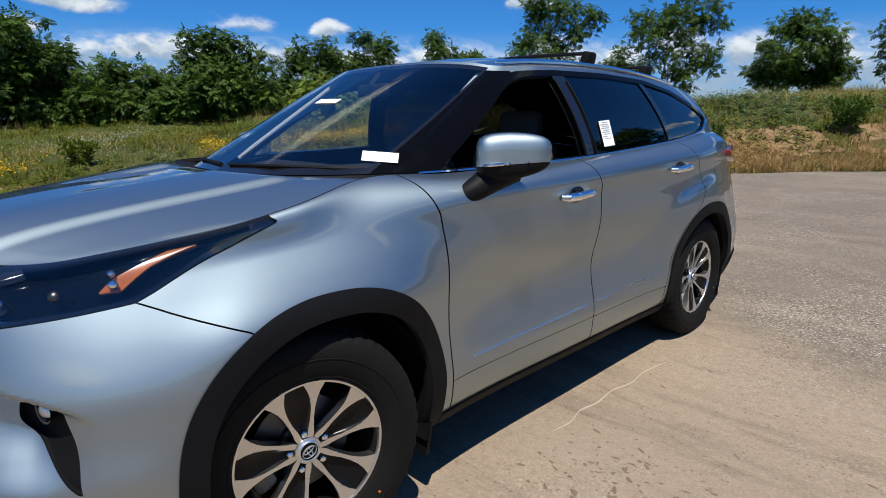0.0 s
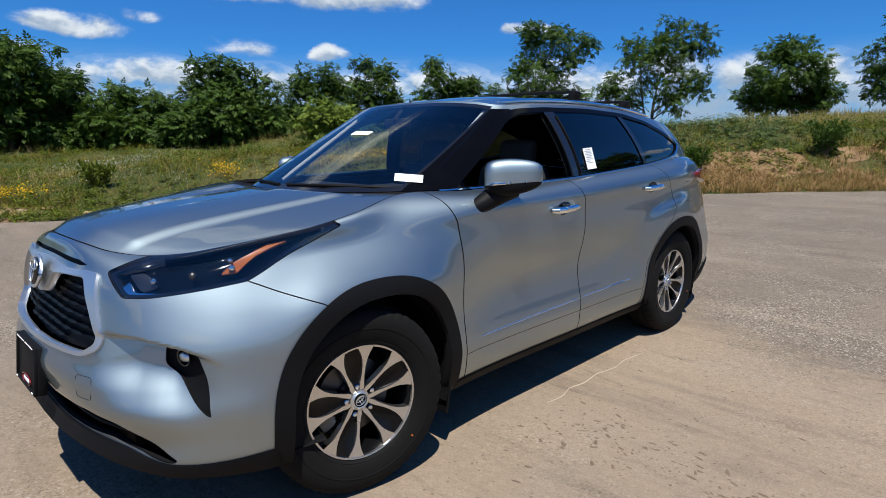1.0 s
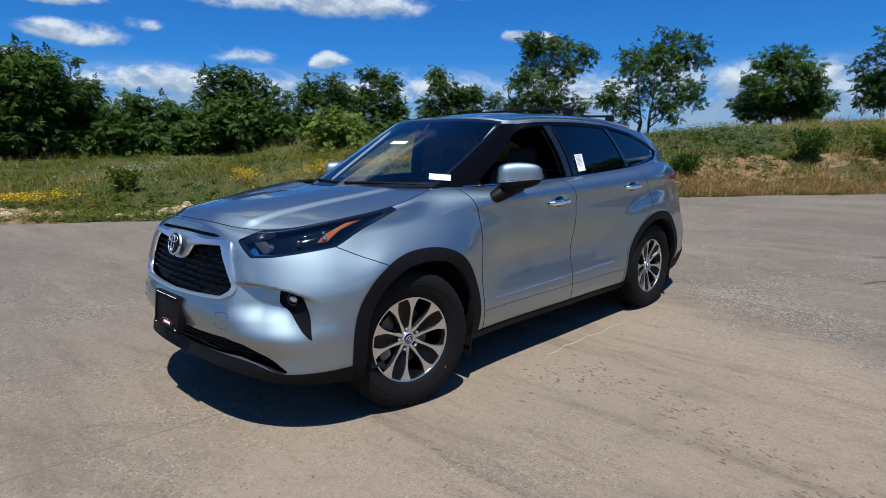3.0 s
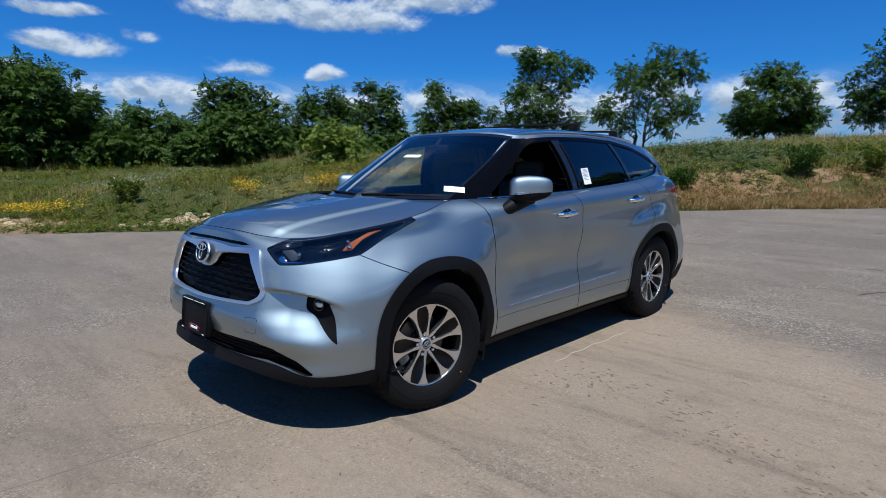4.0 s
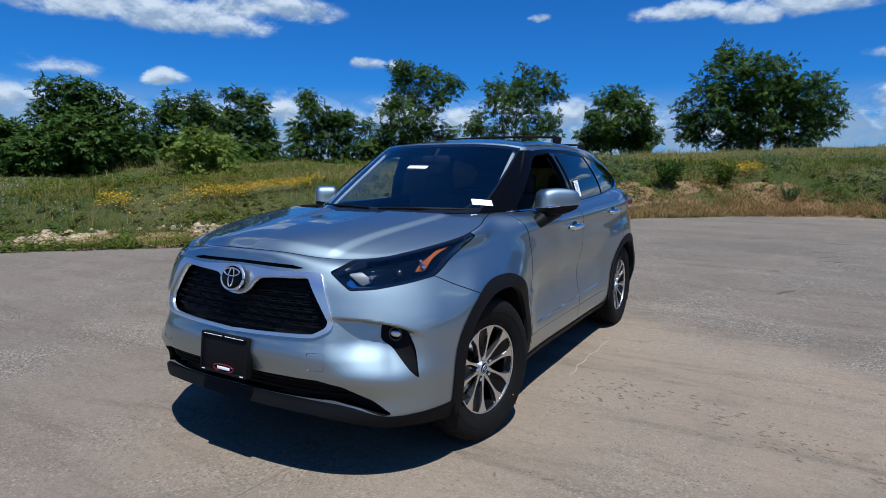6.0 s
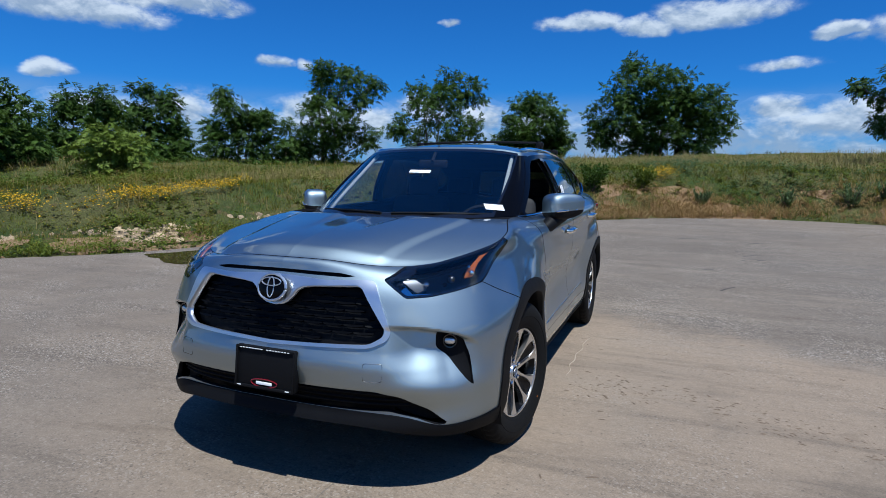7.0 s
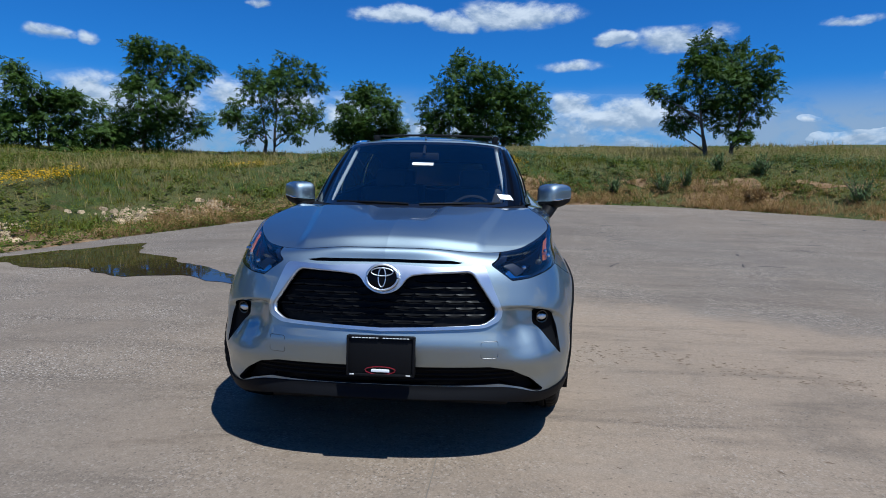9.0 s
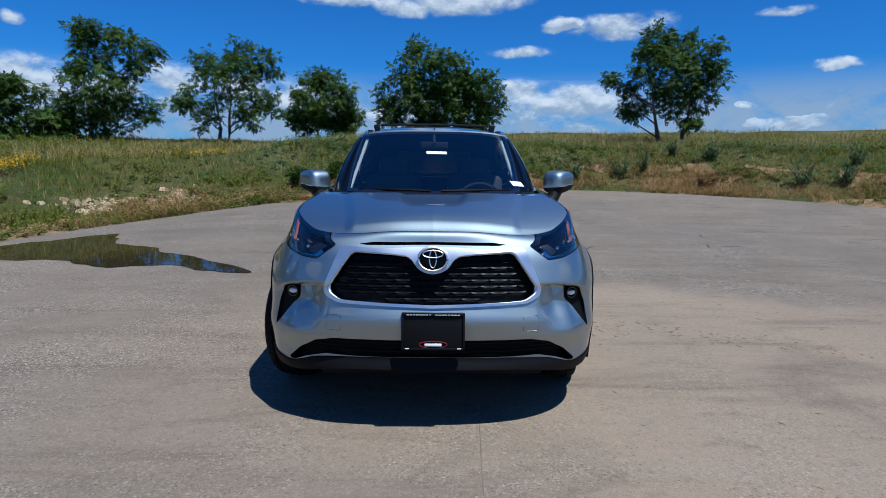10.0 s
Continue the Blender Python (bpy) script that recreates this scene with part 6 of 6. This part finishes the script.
def wheel():
    """Alloy wheel with five pairs of bright arms round dark petals, in a road tyre. Its axle is x, outside towards +x."""
    ob = empty("wheel", Matrix())
    tagged(ob, "five-spoke machined alloy wheel with dark pockets and black tyre")
    bm = bmesh.new()
    prof = [(.088, .232), (.098, .240), (.108, .262), (.116, .295), (.117, .320), (.112, .345), (.103, .362), (.092, .372), (.080, .3765), (.055, .3795), (.050, .371), (.044, .371), (.040, .380), (.006, .381), (.004, .372),
            (-.004, .372), (-.006, .381), (-.040, .380), (-.044, .371), (-.050, .371), (-.055, .3795), (-.080, .3765), (-.103, .362), (-.117, .320), (-.108, .262), (-.088, .232)]
    rings = lathe(bm, prof, 192)
    for j, (a, r) in enumerate(prof):
        if .360 < r and abs(a) > .05:
            for k, v in enumerate(rings[j]):
                if k % 4 == 0:
                    v.co.y *= 1 - .005 / r
                    v.co.z *= 1 - .005 / r
    bm.normal_update()
    bmesh.ops.recalc_face_normals(bm, faces=bm.faces)
    tyre = part("tyre", bm, RUBBER, ob, "black road tyre with grooved tread")
    bm = bmesh.new()
    tube(bm, [(.1165, .305 * math.cos(a), .305 * math.sin(a)) for a in np.linspace(0, math.tau, 90, endpoint=False)], .0022, 5, True)
    tube(bm, [(.100, .247 * math.cos(a), .247 * math.sin(a)) for a in np.linspace(0, math.tau, 90, endpoint=False)], .003, 5, True)
    part("sidewall_rib", bm, RUBBER, tyre)
    bm = bmesh.new()
    for a in (-1.25,):
        box(bm, (.1165, .285 * math.cos(a), .285 * math.sin(a)), (.002, .008, .008))
    part("tyre_dot", bm, AMBER, tyre, "small orange paint dot")
    bm = bmesh.new()
    lathe(bm, [(.092, .236), (.096, .233), (.094, .226), (.086, .224)], 96)
    bmesh.ops.recalc_face_normals(bm, faces=bm.faces)
    part("rim_lip", bm, ALLOY, ob, "bright machined rim lip")
    bm = bmesh.new()
    lathe(bm, [(.092, .234), (.080, .222), (.02, .210), (-.09, .205), (-.095, .235)], 72)
    part("rim", bm, DARK_WHEEL, ob, "dark rim barrel")
    rs = [.040, .060, .078, .11, .145, .175, .200, .215, .228]
    face = [.063, .066, .069, .074, .080, .085, .088, .090, .092]
    petal = [14.0, 12.5, 13.0, 15.0, 14.5, 13.0, 10.5, 8.5, 7.0]
    outer = [36.0, 31.0, 25.0, 21.0, 19.8, 20.3, 22.0, 23.5, 24.5]
    spoke = empty("spoke", Matrix())
    spoke.parent = ob
    for sgn in (1, -1):
        bm = bmesh.new()
        strip(bm, rs, [sgn * a for a in petal], [sgn * a for a in outer], face, .032)
        bmesh.ops.recalc_face_normals(bm, faces=bm.faces)
        part("arm", bm, ALLOY, spoke, "bright machined arm")
    bm = bmesh.new()
    strip(bm, rs, [-a for a in petal], petal, [f - .004 - .012 * math.sin(math.pi * min(1, k / 6)) for k, f in enumerate(face)], .02, .006)
    bmesh.ops.recalc_face_normals(bm, faces=bm.faces)
    part("petal", bm, DARK_WHEEL, spoke, "glossy black spoke pocket")
    bm = bmesh.new()
    lathe(bm, [(.050, .0105), (.071, .0105), (.074, .007), (.074, .0)], 6)
    bmesh.ops.translate(bm, vec=(0, .060, 0), verts=bm.verts)
    part("lug_nut", bm, CHROME, spoke)
    for k in range(1, 5):
        copy_thing(spoke, pose(0, 0, 0, 72 * k)).parent = ob
    bm = bmesh.new()
    lathe(bm, [(.03, .048), (.060, .045), (.066, .041), (.066, .034)], 48)
    bmesh.ops.recalc_face_normals(bm, faces=bm.faces)
    part("hub", bm, ALLOY, ob, "bright hub")
    bm = bmesh.new()
    lathe(bm, [(.06, .036), (.070, .035), (.073, .031), (.072, .028)], 40)
    bmesh.ops.recalc_face_normals(bm, faces=bm.faces)
    part("cap_ring", bm, SATIN, ob)
    bm = bmesh.new()
    lathe(bm, [(.070, .029), (.074, .015), (.0745, .0)], 32)
    bmesh.ops.recalc_face_normals(bm, faces=bm.faces)
    part("cap", bm, DARK_WHEEL, ob, "dark centre cap")
    bm = bmesh.new()
    for rx, rz, dz in ((.006, .016, 0), (.017, .007, .007), (.023, .017, 0)):
        tube(bm, [(.0755, rx * math.cos(a), rz * math.sin(a) + dz) for a in np.linspace(0, math.tau, 24, endpoint=False)], .0016, 5, True)
    part("cap_mark", bm, SATIN, ob)
    bm = bmesh.new()
    lathe(bm, [(.0, .0), (.022, .06), (.022, .075), (.008, .078), (.008, .155), (-.012, .155), (-.012, .08)], 48)
    part("brake_disc", bm, STEEL, ob, "steel brake disc")
    bm = bmesh.new()
    box(bm, (.0, .0, .0), (.07, .075, .13), .02)
    bmesh.ops.translate(bm, vec=(.012, -.148, .03), verts=bm.verts)
    part("caliper", bm, STEEL, ob, "dull grey brake caliper")
    return ob


def keep_local(ob, m):
    ob.parent = car
    ob.matrix_local = m
    return ob


w0 = keep_local(wheel(), pose(.8275, 0, .381, 0, 0, 0))
STEER = -11
w0.matrix_local = pose(.8275, 0, .381, 0, 0, STEER) @ pose(0, 0, 0, 29)
copy_thing(w0, pose(.8275, WB, .381, 47))
copy_thing(w0, pose(-.8275, 0, .381, 0, 0, 180 + STEER) @ pose(0, 0, 0, 30))
copy_thing(w0, pose(-.8275, WB, .381, 0, 0, 180) @ pose(0, 0, 0, 66))


# ---- mirrors, handles, mouldings ----
def blob(center, half, power, yaw=0.0, seg=(40, 26), taper=None):
    """A rounded box (superellipsoid) as a sheet of points."""
    u, v = np.meshgrid(np.linspace(0, math.tau, seg[0]), np.linspace(-math.pi / 2, math.pi / 2, seg[1]), indexing="ij")
    f = lambda t: np.sign(t) * np.abs(t) ** power
    X, Y, Zz = half[0] * f(np.cos(v)) * f(np.cos(u)), half[1] * f(np.cos(v)) * f(np.sin(u)), half[2] * f(np.sin(v))
    if taper is not None:
        X, Y, Zz = taper(X, Y, Zz)
    c, s = math.cos(radians(yaw)), math.sin(radians(yaw))
    return np.stack([center[0] + c * X - s * Y, center[1] + s * X + c * Y, center[2] + Zz], -1)


def mirror(turn, sx):
    ob = empty("door_mirror", Matrix())
    ob.parent = car
    tagged(ob, "door mirror with silver cap and black base")

    def shape(X, Y, Zz):
        k = X / .125
        Zz = Zz * (1.0 - .18 * np.maximum(k, 0)) + .004 * k
        Y = Y * (1 - .25 * k)
        Y = np.where(Y > 0, Y * .75, Y)
        return X, Y, Zz + np.where(Zz < 0, .012 * np.maximum(k, 0), 0)

    P = blob((.975, .845, 1.231), (.137, .085, .085), .50, 43, taper=shape)
    sh = Sheet.grid(P)
    low, cap = sh.gap(lambda s: s.V[:, 2] - (1.196 + .10 * (s.V[:, 0] - .95)), .001)
    turn(cap).object("cap", PAINT, ob, "silver mirror cap")
    turn(low).object("base", BLACK, ob, "black mirror base")
    bm = bmesh.new()
    pts = []
    for x in np.linspace(.955, 1.070, 12):
        z = 1.200 + .10 * (x - .95)
        skin = sh.V[(np.abs(sh.V[:, 2] - z) < .014) & (np.abs(sh.V[:, 0] - x) < .012)]
        pts.append((x * sx, float(skin[:, 1].min()) - .001, z))
    tube(bm, pts, [.003] + [.006] * 10 + [.004], 6)
    part("indicator", bm, CHROME, ob, "slim bright indicator strip")
    bm = bmesh.new()
    tube(bm, [(sx * .960, .86, 1.185), (sx * .935, .80, 1.158), (sx * .905, .715, 1.112), (sx * .880, .655, 1.078), (sx * .80, .64, 1.070)], [.058, .054, .044, .036, .03], 12)
    part("arm", bm, BLACK, ob, "black mirror arm")
    if sx < 0:
        # folded in a little on the passenger side
        ob.location = (.045, .02, -.012)


def handle(turn, sx, y, z):
    p, n = side_pt(y, z)
    ob = empty("door_handle", Matrix())
    ob.parent = car
    tagged(ob, "silver pull handle over a small recess")
    bm = bmesh.new()
    pts = [(sx * (p[0] + dx), y + dy, z + dz) for dy, dx, dz in ((-.115, .004, -.004), (-.100, .030, -.003), (-.055, .040, -.001), (.0, .042, .001), (.055, .040, .003), (.095, .030, .004), (.110, .004, .004))]
    tube(bm, pts, [.013, .018, .019, .019, .018, .016, .011], 10)
    bmesh.ops.scale(bm, vec=(1, 1, 1.0), verts=bm.verts)
    part("grip", bm, PAINT, ob, "silver grip")
    bm = bmesh.new()
    tube(bm, [(sx * (p[0] + .043 + .012), y - .05, z + .004), (sx * (p[0] + .045 + .012), y + .05, z + .006)], .004, 6)
    part("grip_trim", bm, SATIN, ob)
    # no hollow is cut: a flat black disc on the skin gives its shade
    recess_shade = Sheet.grid(np.array([[side_pt(y + .062 * r * math.cos(a), z + .036 * r * math.sin(a))[0] + np.array([.0015 - .0 * r, 0, 0]) for r in np.linspace(.02, 1, 6)] for a in np.linspace(0, math.tau, 25)]))
    turn(recess_shade).object("recess", GLOSS_BLACK, ob, "flat black disc as the shade of the handle recess")


for turn, side in side_names:
    sx = 1 if side == "left" else -1
    mirror(turn, sx)
    handle(turn, sx, 1.36, 1.040)
    handle(turn, sx, 2.40, 1.100)
    bm = bmesh.new()
    for y0, y1 in ((.70, 1.565), (1.61, 2.20)):
        tube(bm, [(sx * (side_pt(y, .48 + .03 * (y - .7) / 1.5)[0][0] + .002), y, .48 + .03 * (y - .7) / 1.5) for y in np.linspace(y0, y1, 24)], [.001] + [.003] * 22 + [.001], 6)
    part("door_moulding", bm, PAINT, car, "thin silver moulding low on the doors")

# ---- cabin ----
bm = bmesh.new()
box(bm, (0, 1.9, .42), (1.62, 3.2, .10), .03)
part("cabin_floor", bm, CABIN, car)
bm = bmesh.new()
box(bm, (0, .62, .98), (1.46, .50, .30), .08, Matrix.Rotation(radians(8), 4, "X"), 4)
box(bm, (.37, .70, 1.12), (.42, .22, .10), .04, None, 3)
box(bm, (0, .78, .75), (.30, .40, .45), .05, None, 3)
part("dashboard", bm, CABIN, car, "black dashboard")
bm = bmesh.new()
pts = [(.37 + .185 * math.cos(a), .98 + .06 * math.sin(a), 1.03 + .17 * math.sin(a)) for a in np.linspace(0, math.tau, 32, endpoint=False)]
tube(bm, pts, .016, 8, True)
box(bm, (.37, .96, 1.02), (.16, .05, .11), .02)
box(bm, (.37, .97, 1.02), (.34, .025, .03), .008)
part("steering_wheel", bm, CABIN, car, "black steering wheel")


def car_seat(x, y):
    ob = empty("car_seat", pose(x, y, .45))
    ob.parent = car
    bm = bmesh.new()
    box(bm, (0, .0, .16), (.50, .52, .17), .05, Matrix.Rotation(radians(6), 4, "X"), 3)
    part("cushion", bm, SEAT, ob)
    bm = bmesh.new()
    box(bm, (0, .30, .50), (.50, .15, .62), .06, Matrix.Rotation(radians(-14), 4, "X"), 3)
    part("backrest", bm, SEAT, ob, "black cloth backrest")
    bm = bmesh.new()
    box(bm, (0, .40, .875), (.26, .10, .17), .045, Matrix.Rotation(radians(-8), 4, "X"), 3)
    part("headrest", bm, SEAT, ob)


for x in (.37, -.37):
    car_seat(x, 1.28)
    car_seat(x * 1.05, 2.25)
bm = bmesh.new()
box(bm, (0, .99, 1.50), (.22, .03, .06), .012)
tube(bm, [(0, .97, 1.52), (0, 1.03, 1.58)], .012, 6)
part("rear_view_mirror", bm, CABIN, car, "black interior mirror")


TRIM = simple("pillar_cloth", (.34, .35, .36), .85, grain=.3)
for sx in (1, -1):
    bm = bmesh.new()
    tube(bm, [(sx * (.615 - .075 * f), .575 + .595 * f, 1.165 + .405 * f) for f in np.linspace(0, 1, 9)], .013, 8)
    part("pillar_lining", bm, TRIM, car, "pale grey lining of the windscreen pillar")

# ---- papers on the glass ----
def sticker(name, label, pos, normal, up, wide, high, rows, mat=PAPER):
    nrm, u = Vector(normal).normalized(), Vector(up)
    side = u.cross(nrm).normalized()
    u = nrm.cross(side)
    m = Matrix((side, u, nrm)).transposed().to_4x4()
    m.translation = Vector(pos) + nrm * .003
    ob = empty(name, m)
    tagged(ob, label, "sticker")
    bm = bmesh.new()
    box(bm, (0, 0, 0), (wide, high, .0012), .0004, None, 1)
    part("sheet", bm, mat, ob)
    bm = bmesh.new()
    for k, (f, len_f) in enumerate(rows):
        box(bm, (-wide * (1 - len_f) * .45 * (k % 2), high * f, .0012), (wide * len_f * .9, high * .035, .0006))
    part("print", bm, INK, ob, "grey unreadable print")
    return ob


p, n = side_pt(1.83, 1.295, HOUSE_SIDE)
sticker("window_sticker", "white paper price sheet on the dark rear door window", p, n, (0, -.06, 1), .105, .13, [(.42, .6), (.34, .8), (.27, .7), (.2, .85), (.12, .6), (.05, .8), (-.03, .7), (-.12, .5), (-.2, .6)])
SC = Sheet.grid(GH[:60])
p, n = near(SC, (0, 2), (.60, 1.222))
sticker("windscreen_paper", "white paper slip low on the windscreen", p, n, (-.20, .3, 1), .135, .050, [(.3, .5), (.1, .7)])
p, n = near(SC, (0, 2), (.018, 1.44))
sticker("windscreen_label", "small white label high on the windscreen", p, n, (0, .3, 1), .15, .042, [(.15, .5), (-.15, .7)])
